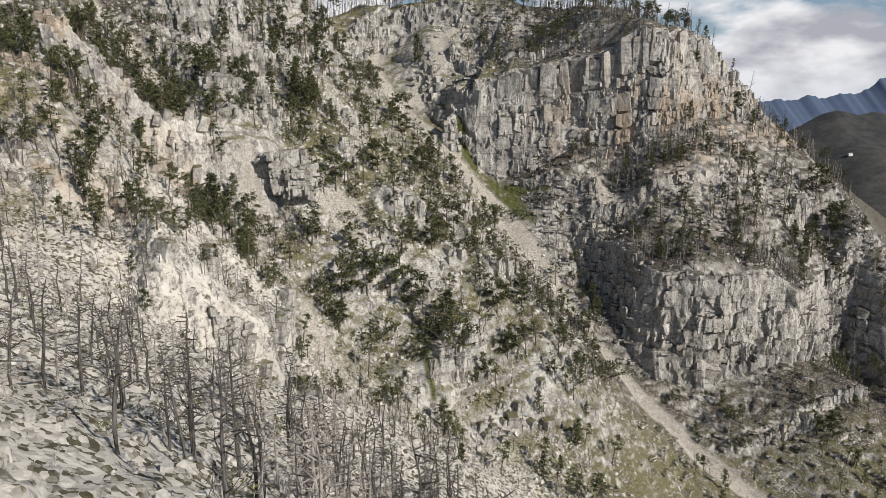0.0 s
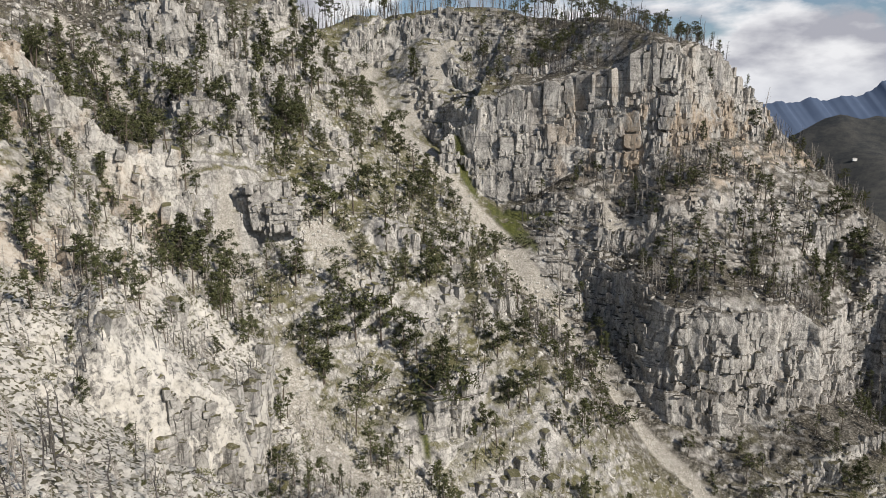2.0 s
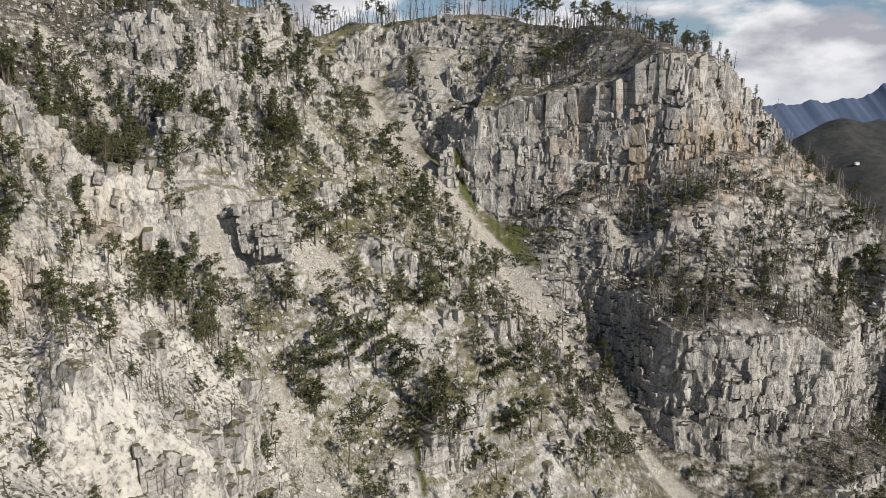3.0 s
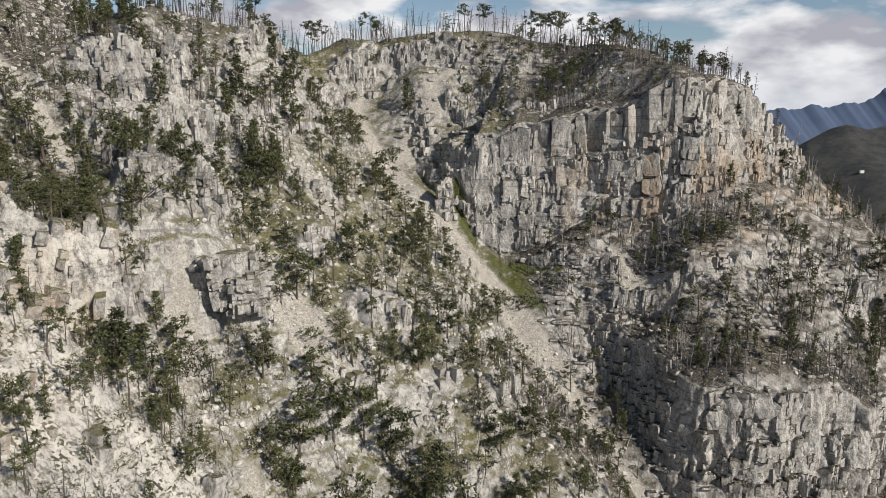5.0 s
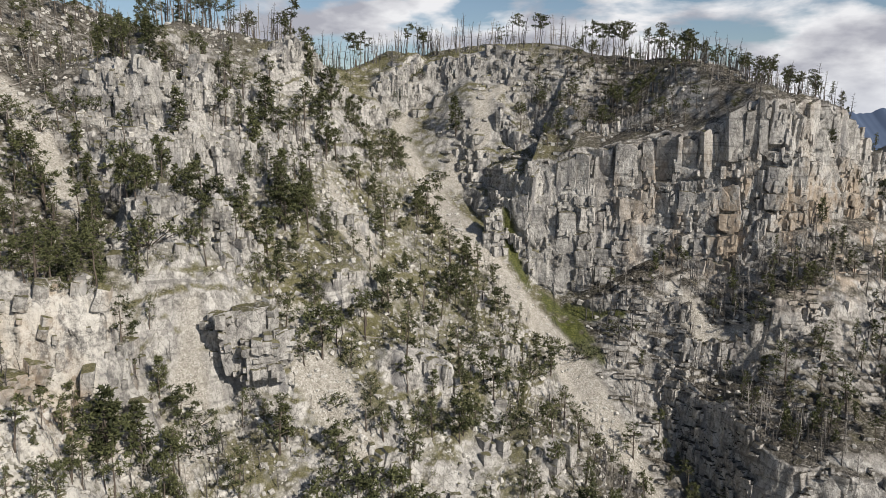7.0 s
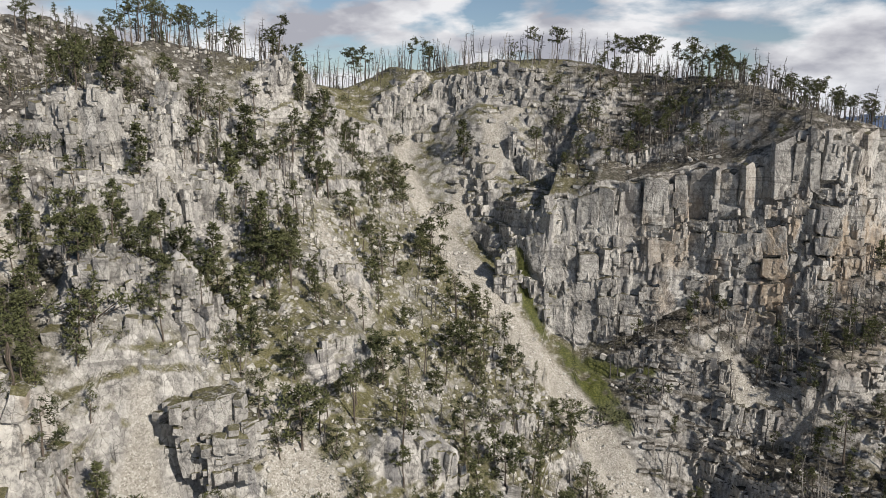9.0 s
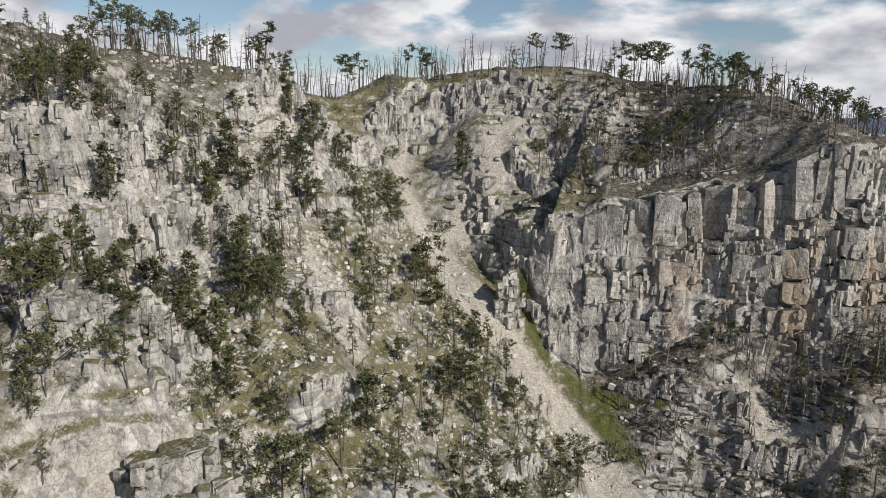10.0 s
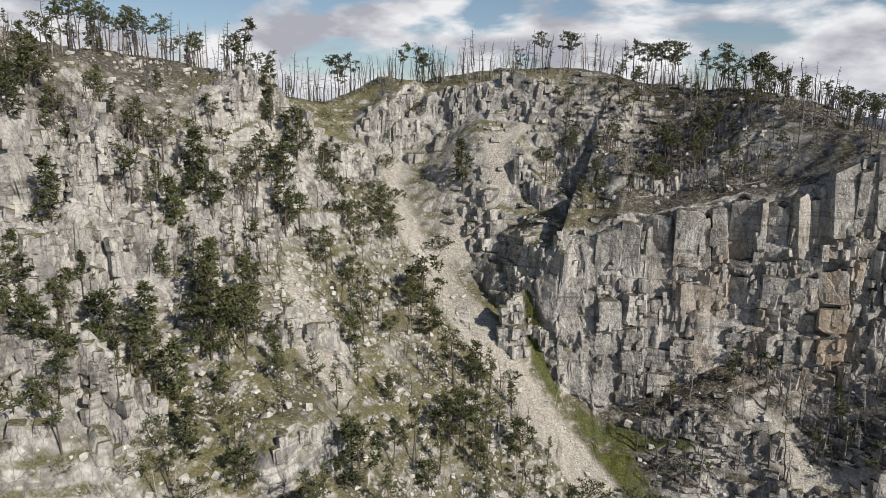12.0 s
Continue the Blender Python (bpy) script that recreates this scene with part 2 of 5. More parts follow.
# ---- terrain ----
def along(line, x, y):
    """Signed distance to a plan polyline (plus on its left-hand side) and the place along it, counted in vertices."""
    best = np.full(x.shape, 1e9)
    side = np.zeros(x.shape)
    place = np.zeros(x.shape)
    for i in range(len(line) - 1):
        ax, ay = line[i][0], line[i][1]
        bx, by = line[i + 1][0], line[i + 1][1]
        dx, dy = bx - ax, by - ay
        k = np.clip(((x - ax) * dx + (y - ay) * dy) / (dx * dx + dy * dy), 0, 1)
        ex, ey = x - ax - k * dx, y - ay - k * dy
        dist = ex * ex + ey * ey
        near = dist < best
        best = np.where(near, dist, best)
        side = np.where(near, np.sign(dx * ey - dy * ex), side)
        place = np.where(near, i + k, place)
    return np.sqrt(best) * side, place


def smooth(a, b, v):
    k = np.clip((v - a) / (b - a), 0, 1)
    return k * k * (3 - 2 * k)


# cliffs: plan line of the face with the height of the step at each vertex; uphill on the left-hand side
UPPER_CLIFF = ((-18, 374, 0), (-10, 352, 3), (-2, 337, 7), (5, 326, 13), (14, 319, 31), (30, 320, 42), (45, 320, 41), (60, 316, 40), (72, 314, 40), (85, 311, 42), (100, 311, 36), (118, 323, 28), (140, 335, 12), (158, 343, 0))
LOWER_CLIFF = ((50, 296, 0), (60, 282, 14), (71, 264, 26), (81, 252, 34), (96, 248, 34), (115, 250, 28), (133, 252, 26), (150, 266, 26), (166, 281, 24), (188, 300, 0))
GULLY = ((-30, 402), (-28, 380), (-32, 356), (-19, 333), (-5, 314), (8, 303), (21, 292), (33, 281), (46, 273), (59, 258), (73, 241), (90, 226), (118, 205), (170, 170))
# crags: ends of the lip, height of the face, run of the ground behind; uphill on the left-hand side
CRAGS = (
    (-100, 178, -66, 196, 14, 14), (-66, 196, -70, 208, 10, 8),
    (-76, 226, -60, 236, 9, 10), (-60, 236, -57, 244, 6, 6),
    (-50, 122, -33, 134, 14, 25), (-33, 134, -40, 182, 14, 25),
    (-98, 254, -86, 256, 10, 12), (-86, 256, -76, 272, 9, 10), (-76, 270, -62, 290, 8, 9),
    (-90, 240, -72, 258, 10, 10), (-72, 260, -56, 284, 7, 9),
    (-70, 310, -56, 340, 8, 10), (-56, 340, -40, 352, 6, 8), (-42, 362, -22, 372, 8, 8), (-20, 372, 10, 368, 9, 10),
    (-36, 366, -30, 385, 5, 8), (2, 352, 30, 340, 5, 8), (30, 335, 62, 338, 4, 8),
    (-26, 214, -14, 224, 6, 8), (-20, 236, -6, 246, 7, 8), (0, 196, 12, 216, 7, 8), (-38, 246, -28, 258, 6, 7),
    (-12, 190, 6, 204, 8, 8), (-2, 262, 10, 276, 5, 7), (18, 236, 26, 258, 6, 8), (-44, 270, -34, 284, 5, 7),
    (34, 306, 64, 298, 4, 12), (62, 292, 88, 288, 6, 14), (86, 284, 118, 292, 4, 12), (70, 272, 100, 268, 3, 10),
    (104, 226, 130, 230, 4, 12), (128, 232, 156, 244, 4, 12), (150, 300, 176, 312, 8, 14),
)


def steps(x, y):
    """All that stands proud of the smooth hillside: cliffs, crags and the gully's cut."""
    z = np.zeros(x.shape)
    for line, width, back in ((UPPER_CLIFF, 9, 26.0), (LOWER_CLIFF, 7, 24.0)):
        d, s = along(line, x, y)
        tall = np.interp(s, range(len(line)), [v[2] for v in line])
        z += tall * smooth(-width / 2, width / 2, d) * np.exp(-(np.maximum(d, 0) / back) ** 2)
    for ax, ay, bx, by, tall, back in CRAGS:
        k = ((x - ax) * (bx - ax) + (y - ay) * (by - ay)) / ((bx - ax) ** 2 + (by - ay) ** 2)
        long = math.hypot(bx - ax, by - ay)
        d = ((bx - ax) * (y - ay) - (by - ay) * (x - ax)) / long
        ends = smooth(-0.3, 0.1, k) * smooth(1.3, 0.9, k)
        far = np.maximum(0, np.abs(k - 0.5) - 0.5) * long
        ends *= np.exp(-(far / 8) ** 2)
        z += tall * ends * smooth(-1.8, 1.8, d) * np.exp(-(np.maximum(d, 0) / back) ** 2)
    d, s = along(GULLY, x, y)
    z -= 4 * np.exp(-np.abs(d) / 10)
    return z


WIDE = (-150.0, -10.0, 60.0, 54.0)
CLOSE = (-120.0, 105.0, 34.0, 32.0)


def spline_weights(v):
    i = np.floor(v)
    f = v - i
    return i.astype(int), ((1 - f) ** 3 / 6, (3 * f ** 3 - 6 * f * f + 4) / 6, (-3 * f ** 3 + 3 * f * f + 3 * f + 1) / 6, f ** 3 / 6)


def spline(net, frame_of, x, y):
    """A smooth surface over a coarse net of heights."""
    x0, y0, cell_x, cell_y = frame_of
    ny, nx = net.shape
    (i, wu), (j, wv) = spline_weights(np.clip((x - x0) / cell_x, 0, nx - 3 - 1e-6)), spline_weights(np.clip((y - y0) / cell_y, 0, ny - 3 - 1e-6))
    z = np.zeros(x.shape)
    for a in range(4):
        for b in range(4):
            z += wu[a] * wv[b] * net[j + b, i + a]
    return z


def hillside(x, y):
    """The smooth hillside: a wide net and a closer one on top of it."""
    x1, y1 = CLOSE[0] + 9 * CLOSE[2], CLOSE[1] + 10 * CLOSE[3]
    inside = smooth(0, 25, x - CLOSE[0]) * smooth(0, 25, x1 - x) * smooth(0, 25, y - CLOSE[1]) * smooth(0, 22, y1 - y)
    return spline(NET, WIDE, x, y) + inside * spline(NET_CLOSE, CLOSE, x, y)


# heights over the wide net, and what the closer net adds in the lower and the upper part of the slope
NET = np.array((
    (163, 162, 156, 138, 103, 47, -24, -104, -187),
    (150, 145, 138, 125, 87, 27, -39, -105, -170),
    (141, 131, 120, 105, 65, 6, -52, -103, -151),
    (144, 122, 106, 79, 40, -12, -57, -93, -127),
    (165, 135, 107, 71, 34, -6, -41, -71, -99),
    (194, 159, 121, 83, 53, 26, 0, -34, -72),
    (220, 183, 142, 107, 87, 79, 63, 16, -51),
    (231, 190, 150, 128, 125, 135, 131, 66, -42),
    (227, 187, 156, 149, 158, 164, 141, 65, -34),
    (213, 186, 164, 166, 174, 165, 128, 68, -6),
    (195, 185, 179, 181, 179, 158, 120, 74, 25),
), dtype=float)
CLOSE_LOW = (
    (1, -1, 0, 2, 3, 0, -11, -23, -27, -20, -10, 2),
    (10, 8, 0, -11, 0, 5, -9, -35, -42, -26, -9, 5),
    (17, 20, 8, -26, -2, 1, -7, -30, -39, -25, -7, 7),
    (18, 25, 21, -25, -30, -36, -22, -24, -26, -15, -3, 5),
    (16, 8, -3, -25, -39, -35, -30, -35, -27, -2, 1, -2),
    (17, -3, -15, 10, -2, 3, -26, -49, -40, -5, -10, -17),
    (22, 24, 9, 6, -10, -35, -58, -52, -22, -44, -51, -31),
)
CLOSE_HIGH = (
    (11, 34, 27, 2, -10, -18, -38, -33, 1, -44, -58, -29),
    (-23, -4, 35, 8, -19, -34, -45, 19, -15, -8, 10, -10),
    (-45, -27, 30, 14, -17, 15, 8, 32, -2, 8, 6, -10),
    (-44, -41, -13, 26, 38, 30, 16, 7, -17, -25, -29, -18),
    (-28, -27, -15, 4, -6, -15, -11, -11, -16, -24, -25, -17),
    (-6, -8, -14, -23, -36, -38, -29, -21, -14, -13, -12, -11),
)
NET_CLOSE = np.array(CLOSE_LOW + CLOSE_HIGH, dtype=float)


# ---- noise ----
def chance(ix, iy, iz, seed):
    """A random number from 0 to 1 for every cell of a lattice."""
    h = (ix.astype(np.uint32) * np.uint32(374761393) + iy.astype(np.uint32) * np.uint32(668265263)
         + iz.astype(np.uint32) * np.uint32(2147483647) + np.uint32(seed * 974711 + 12345))
    h = (h ^ (h >> np.uint32(13))) * np.uint32(1274126177)
    h = (h ^ (h >> np.uint32(15))) * np.uint32(2246822519)
    return ((h ^ (h >> np.uint32(16))) & np.uint32(0xFFFFFF)).astype(np.float32) / 16777216.0


def value_noise(x, y, z, seed):
    """Smooth noise from -1 to 1."""
    fx, fy, fz = np.floor(x), np.floor(y), np.floor(z)
    ix, iy, iz = fx.astype(np.int32), fy.astype(np.int32), fz.astype(np.int32)
    u, v, w = x - fx, y - fy, z - fz
    u, v, w = u * u * (3 - 2 * u), v * v * (3 - 2 * v), w * w * (3 - 2 * w)
    total = 0
    for a in (0, 1):
        for b in (0, 1):
            for c in (0, 1):
                total = total + (u if a else 1 - u) * (v if b else 1 - v) * (w if c else 1 - w) * chance(ix + a, iy + b, iz + c, seed)
    return total * 2 - 1


def flat_noise(x, y, seed):
    fx, fy = np.floor(x), np.floor(y)
    ix, iy = fx.astype(np.int32), fy.astype(np.int32)
    u, v = x - fx, y - fy
    u, v = u * u * (3 - 2 * u), v * v * (3 - 2 * v)
    zero = np.zeros_like(ix)
    total = 0
    for a in (0, 1):
        for b in (0, 1):
            total = total + (u if a else 1 - u) * (v if b else 1 - v) * chance(ix + a, iy + b, zero, seed)
    return total * 2 - 1


def cells(x, y, z, seed, jitter=0.9, boxy=False):
    """Broken blocks: distance to the nearest block's heart, to the joint, and a random number for the block."""
    fx, fy, fz = np.floor(x).astype(np.int32), np.floor(y).astype(np.int32), np.floor(z).astype(np.int32)
    first = np.full(x.shape, 9.0, np.float32)
    second = np.full(x.shape, 9.0, np.float32)
    name = np.zeros(x.shape, np.float32)
    for a in (-1, 0, 1):
        for b in (-1, 0, 1):
            for c in (-1, 0, 1):
                i, j, k = fx + a, fy + b, fz + c
                r = chance(i, j, k, seed)
                r2 = (r * 97.0) % 1.0
                r3 = (r * 4099.0) % 1.0
                ex, ey, ez = i + 0.5 + (r - 0.5) * jitter - x, j + 0.5 + (r2 - 0.5) * jitter - y, k + 0.5 + (r3 - 0.5) * jitter - z
                d = np.maximum(np.maximum(np.abs(ex), np.abs(ey)), np.abs(ez)) ** 2 if boxy else ex * ex + ey * ey + ez * ez
                near = d < first
                second = np.where(near, first, np.minimum(second, d))
                name = np.where(near, (r * 911.0) % 1.0, name)
                first = np.where(near, d, first)
    first, second = np.sqrt(first), np.sqrt(second)
    return first, second - first, name


# ---- the lie of the land ----
def far_land(x, y):
    """Ground beyond the slopes that are seen near by: the far side of the ridge, a lower spur, a valley and wooded hills."""
    valley = -150 + 25 * flat_noise(x / 500, y / 500, 31) + 10 * flat_noise(x / 130, y / 130, 32)
    spur = 104 - 0.70 * (x - 305) - 0.55 * np.abs(y - 640) + 3 * flat_noise(x / 25, y / 25, 33)
    spur = np.where(x < 305, 104 - 0.2 * (305 - x) - 0.55 * np.abs(y - 640), spur)
    hill = 125 + 0.02 * (x - 1000) - 0.4 * np.abs(y - 1750 - 0.3 * (x - 1000)) - 0.42 * np.maximum(0, 940 - x) + 16 * flat_noise(x / 90, y / 90, 34)
    return np.maximum(np.maximum(valley, spur), hill)


# mounds and hollows: plan place, radius, rise
MOUNDS = (
    (14, 337, 9, 10), (7, 332, 9, 8), (-51, 218, 8, -7),
    (-7, 357, 14, 14), (48, 295, 14, 6), (75, 298, 14, -5), (-59, 323, 14, 11), (100, 267, 14, 6), (-39, 134, 14, -12),
    (-60, 130, 14, 10), (96, 289, 14, 9), (70, 329, 14, -11), (67, 265, 14, 4), (57, 309, 14, 8), (69, 343, 14, 10),
    (2, 336, 14, -7), (-67, 228, 14, 11), (-64, 251, 14, -7), (-57, 341, 14, -7), (145, 268, 14, -5), (-3, 318, 14, 5),
    (38, 220, 14, 6), (30, 370, 14, 5), (119, 350, 14, 5), (24, 310, 14, -5), (-61, 216, 14, -6),
)


def height(x, y):
    wx = x + 2.4 * flat_noise(x / 15, y / 15, 1) + 0.5 * flat_noise(x / 5, y / 5, 2)
    wy = y + 2.4 * flat_noise(x / 15, y / 15, 3) + 0.5 * flat_noise(x / 5, y / 5, 4)
    z = hillside(x, y) + steps(wx, wy)
    for mx, my, wide, rise in MOUNDS:
        z = z + rise * np.exp(-((x - mx) ** 2 + (y - my) ** 2) / wide ** 2)
    # outside the net the ground falls away
    over = np.hypot(np.maximum(0, np.maximum(x - 208, -148 - x)), np.maximum(0, np.maximum(y - 420, -8 - y)))
    right = np.maximum(0, x - 208)
    z = z - 0.35 * over - 0.35 * right
    z += 1.6 * flat_noise(x / 22, y / 22, 5) + 0.9 * flat_noise(x / 9, y / 9, 6)
    far = far_land(x, y)
    return np.where(over > 0, np.maximum(z, far), z)


ORIGIN_Y = -150.0
LEFT_WAY, RIGHT_WAY = radians(-23), radians(25)


def fan():
    """The ground's own lines: spokes from a point behind the walk; close rows where the slopes are near."""
    ways = np.concatenate((np.linspace(LEFT_WAY, RIGHT_WAY, COLUMNS), np.linspace(RIGHT_WAY, radians(40), 36)[1:], np.linspace(radians(40), radians(337), 44)[1:]))
    inner = np.geomspace(3, 178, 10)
    outer = np.geomspace(562, 4700, 60)
    fine = np.arange(180, 560.1, 0.4)
    sx, sy = np.sin(ways)[:, None], np.cos(ways)[:, None]
    h = height(fine[None] * sx, ORIGIN_Y + fine[None] * sy)
    run = np.sqrt(np.diff(h, axis=1) ** 2 * 0.8 + 0.16)
    run *= np.interp(fine[:-1], (180, 200, 260, 300, 540, 545), (1.0, 0.8, 0.75, 1, 1, 0.4))
    run = np.concatenate((np.zeros((len(ways), 1)), np.cumsum(run, axis=1)), axis=1)
    rows = np.empty((len(ways), ROWS_NEAR))
    k = np.linspace(0, 1, ROWS_NEAR)
    for i in range(len(ways)):
        rows[i] = np.interp(k * run[i, -1], run[i], fine)
    full = np.concatenate((np.repeat(inner[None], len(ways), 0), rows, np.repeat(outer[None], len(ways), 0)), axis=1)
    x, y = full * sx, ORIGIN_Y + full * sy
    z = np.empty_like(x)
    near = slice(len(inner), len(inner) + ROWS_NEAR)
    for s in (slice(0, len(inner)), slice(len(inner) + ROWS_NEAR, None)):
        z[:, s] = height(x[:, s], y[:, s])
    for i in range(len(ways)):
        z[i, near] = np.interp(rows[i], fine, h[i])
    return x, y, z, near


COLUMNS, ROWS_NEAR = 720, 720
SCREES = (
    ((-27, 376, 2), (-34, 356, 3), (-28, 342, 4), (-19, 334, 5), (-9, 319, 6), (0, 310, 6.5), (8, 303, 6.5), (17, 297, 6.5), (24, 291, 6), (33, 282, 5.5), (42, 276, 4.5), (50, 268, 3), (60, 260, 2)),
    ((60, 257, 2), (72, 241, 3), (90, 227, 3.5), (118, 204, 4)),
    ((-46, 291, 1.5), (-40, 283, 5), (-36, 277, 6), (-32, 271, 3)),
    ((6, 363, 2), (-2, 353, 4), (-7, 347, 4), (-14, 340, 3)),
    ((-45, 236, 2), (-37, 228, 5), (-30, 225, 5.5), (-23, 219, 3)),
    ((-63, 223, 2), (-60, 214, 4.5), (-58, 209, 4.5), (-56, 201, 2)),
    ((-40, 196, 2), (-34, 184, 5), (-22, 172, 7), (0, 158, 8), (20, 144, 8)),
    ((62, 303, 2), (70, 292, 4), (84, 288, 3), (90, 282, 1)), ((-122, 250, 2), (-110, 243, 4), (-94, 232, 3)),
)
# bare bedrock: plan line and half width
BEDROCK = (
    ((-97, 256, 7), (-90, 257, 10), (-74, 270, 11), (-62, 288, 9), (-56, 302, 5)), ((-92, 240, 4), (-72, 258, 5), (-58, 276, 4)), ((-72, 312, 4), (-56, 339, 6), (-42, 352, 4)),
    ((-44, 362, 3), (-26, 371, 5), (8, 368, 6), (24, 352, 4)), ((-104, 178, 9), (-84, 186, 10), (-68, 194, 7), (-68, 206, 4)), 
    ((-76, 227, 5), (-60, 238, 5)), ((-52, 122, 5), (-38, 131, 8), (-33, 148, 6), (-38, 178, 5)), ((-7, 220, 3), (3, 238, 3.5), (6, 252, 2.5), (0, 268, 3)),
    ((-32, 282, 2), (-22, 292, 2.5)), ((-4, 194, 5), (12, 212, 5)), ((10, 190, 4), (30, 206, 4), (40, 226, 3)), ((-26, 214, 3), (-14, 226, 3)), ((-46, 272, 2), (-36, 284, 2)),
    ((-90, 140, 6), (-70, 150, 8), (-60, 165, 5)), ((18, 238, 3), (27, 256, 3)), ((-20, 238, 2), (-8, 247, 2.5)),
)
TURFS = (
    ((20, 311, 1.5), (25, 305, 4.2), (30, 299, 4.2), (35, 291, 1.8)), ((7, 323, 1), (11, 316, 2.8), (16, 310, 1.2)), ((28, 308, 1.5), (36, 304, 2.2), (44, 301, 1.2)),
    ((36, 294, 1.2), (38, 290, 1.2)), ((-8, 203, 1), (-5, 198, 1.5), (-3, 194, 0.6)),
)


def patch(lines, x, y, soft):
    best = np.zeros(x.shape)
    for line in lines:
        d, s = along(line, x, y)
        wide = np.interp(s, range(len(line)), [v[2] for v in line])
        best = np.maximum(best, smooth(wide + soft, wide - soft, np.abs(d)))
    return best


def build_ground():
    x, y, z, near = fan()
    n_col, n_row = x.shape
    du = np.stack(tuple(np.gradient(v, axis=0) for v in (x, y, z)), -1)
    dv = np.stack(tuple(np.gradient(v, axis=1) for v in (x, y, z)), -1)
    nrm = np.cross(dv, du)
    nrm *= np.sign(nrm[..., 2:3] + 1e-9)
    nrm /= np.linalg.norm(nrm, axis=2, keepdims=True) + 1e-9
    a, b = slice(0, COLUMNS), near
    px, py, pz, pn = x[a, b], y[a, b], z[a, b], nrm[a, b]
    steep = 1 - pn[..., 2]
    wob = flat_noise(px / 7, py / 7, 20) + 0.6 * flat_noise(px / 2.6, py / 2.6, 21)
    scree = patch(SCREES, px + 1.6 * wob, py - 1.2 * wob, 1.2) * smooth(0.75, 0.5, steep)
    turf = patch(TURFS, px - 1.1 * wob, py + 1.3 * wob, 0.8) * smooth(-1.0, -0.45, flat_noise(px / 3.2, py / 3.2, 36) + 0.6 * flat_noise(px / 1.4, py / 1.4, 37))
    bare = np.maximum(scree, turf)
    patchy = flat_noise(px / 13, py / 13, 22) + 0.5 * flat_noise(px / 4.5, py / 4.5, 23)
    bedrock = patch(BEDROCK, px + 2.2 * wob, py + 1.8 * wob, 2.0) * smooth(-0.9, -0.2, patchy)
    rock = np.maximum(smooth(0.36, 0.56, steep + 0.09 * patchy), bedrock) * (1 - bare)
    soft = (1 - rock) * (1 - 0.85 * bare)
    slab = bedrock * (1 - bare) * smooth(0.56, 0.44, steep)
    face = rock * (1 - slab)
    tilt = pz + 0.12 * px - 0.08 * py
    # the rock stands in upright beds: every bed is set upright and its blocks stand in and out
    flat = np.hypot(pn[..., 0], pn[..., 1])
    lean = np.minimum(pn[..., 2] / np.maximum(flat, 0.2), 0.9)
    zero = np.zeros(px.shape, np.int32)
    rx, ry = 0.94 * px + 0.34 * py, 0.94 * py - 0.34 * px
    bend = 0.5 * flat_noise(px / 14, py / 14, 24)
    push = np.zeros(px.shape)
    east = smooth(10, 40, px) * smooth(225, 255, py)
    ledgy = face + (1 - rock) * (1 - bare) * 0.6 * east * smooth(-0.15, 0.35, patchy + 0.5 * east) * smooth(0.12, 0.25, steep)
    for tall, share, seed in ((12.0, 0.2, 45), (3.9, 0.15, 46)):
        layer = tilt / tall + bend
        f = layer - np.floor(layer)
        k = np.floor(layer).astype(np.int32)
        uneven = (chance(k, zero, zero, seed) - 0.5) * (0.36 if seed == 46 else 0.2) * tall
        push += share * ledgy * (f - 0.5) * tall * lean + face * uneven * 0.5
    f1, gap, name = cells(rx / 8.0, ry / 8.0, tilt / 19.0, 40, 0.9, True)
    push += face * smooth(0.35, 0.6, steep) * (name - 0.5) * 2.0
    f1, gap, name = cells(rx / 3.1, ry / 3.1, tilt / 9.0 + 0.3 * bend, 43, 0.9, True)
    push += (face + 0.35 * ledgy * (1 - rock)) * (name - 0.5) * 0.9
    f1, gap, name = cells(rx / 1.2, ry / 1.2, tilt / 2.6 + bend, 41, 0.9, True)
    push += (rock + 0.5 * ledgy * (1 - rock)) * (name - 0.5) * 0.3
    # bare bedrock on the slopes breaks into steps of upright slabs
    rise = np.zeros(px.shape)
    for tall, across, seed in ((6.8, 3.4, 48), (2.6, 1.7, 49)):
        f1, gap, name = cells(rx / across, ry / across, zero, seed, 0.9, True)
        layer = (tilt + rise) / tall + bend + 0.42 * (name - 0.5)
        f = layer - np.floor(layer)
        rise += (0.8 if seed == 48 else 0.55) * (0.2 * f + 0.8 * smooth(0.66, 0.9, f) - f) * tall
    rise += 1.2
    # tilted beds crop out of the pale slope
    crop = smooth(-75, -60, px) * smooth(15, 0, px) * smooth(108, 120, py) * smooth(190, 172, py) * smooth(-0.35, 0.1, patchy) * (1 - bare)
    for thick, seed in ((2.4, 71), (0.9, 72)):
        layer = (0.8 * pz - 0.62 * px + 0.15 * py) / thick + 0.5 * bend
        k = np.floor(layer).astype(np.int32)
        push += crop * (0.45 * (layer - k) + 0.4 * (chance(k, zero, zero, seed) - 0.5)) * thick * 0.7
    # loose stones and hummocks elsewhere
    f1, gap, name = cells(px / 1.25, py / 1.25, pz / 1.25, 42, 1.0)
    push += soft * (1 - 0.6 * east) * 0.7 * np.maximum(0, 0.6 - f1) * (name > 0.4) * (0.4 + name)
    f1, gap, name = cells(px / 2.9, py / 2.9, pz / 2.9, 44, 1.0, True)
    push += soft * (1 - 0.5 * east) * smooth(0.1, 0.5, patchy) * ((name - 0.4) * 1.2)
    push += soft * (0.45 * value_noise(px / 2.4, py / 2.4, pz / 2.4, 28))
    push += turf * 0.5 * (1 + value_noise(px / 1.3, py / 1.3, pz / 1.3, 30))
    fade = np.ones(COLUMNS)
    fade[:4] = fade[-4:] = 0
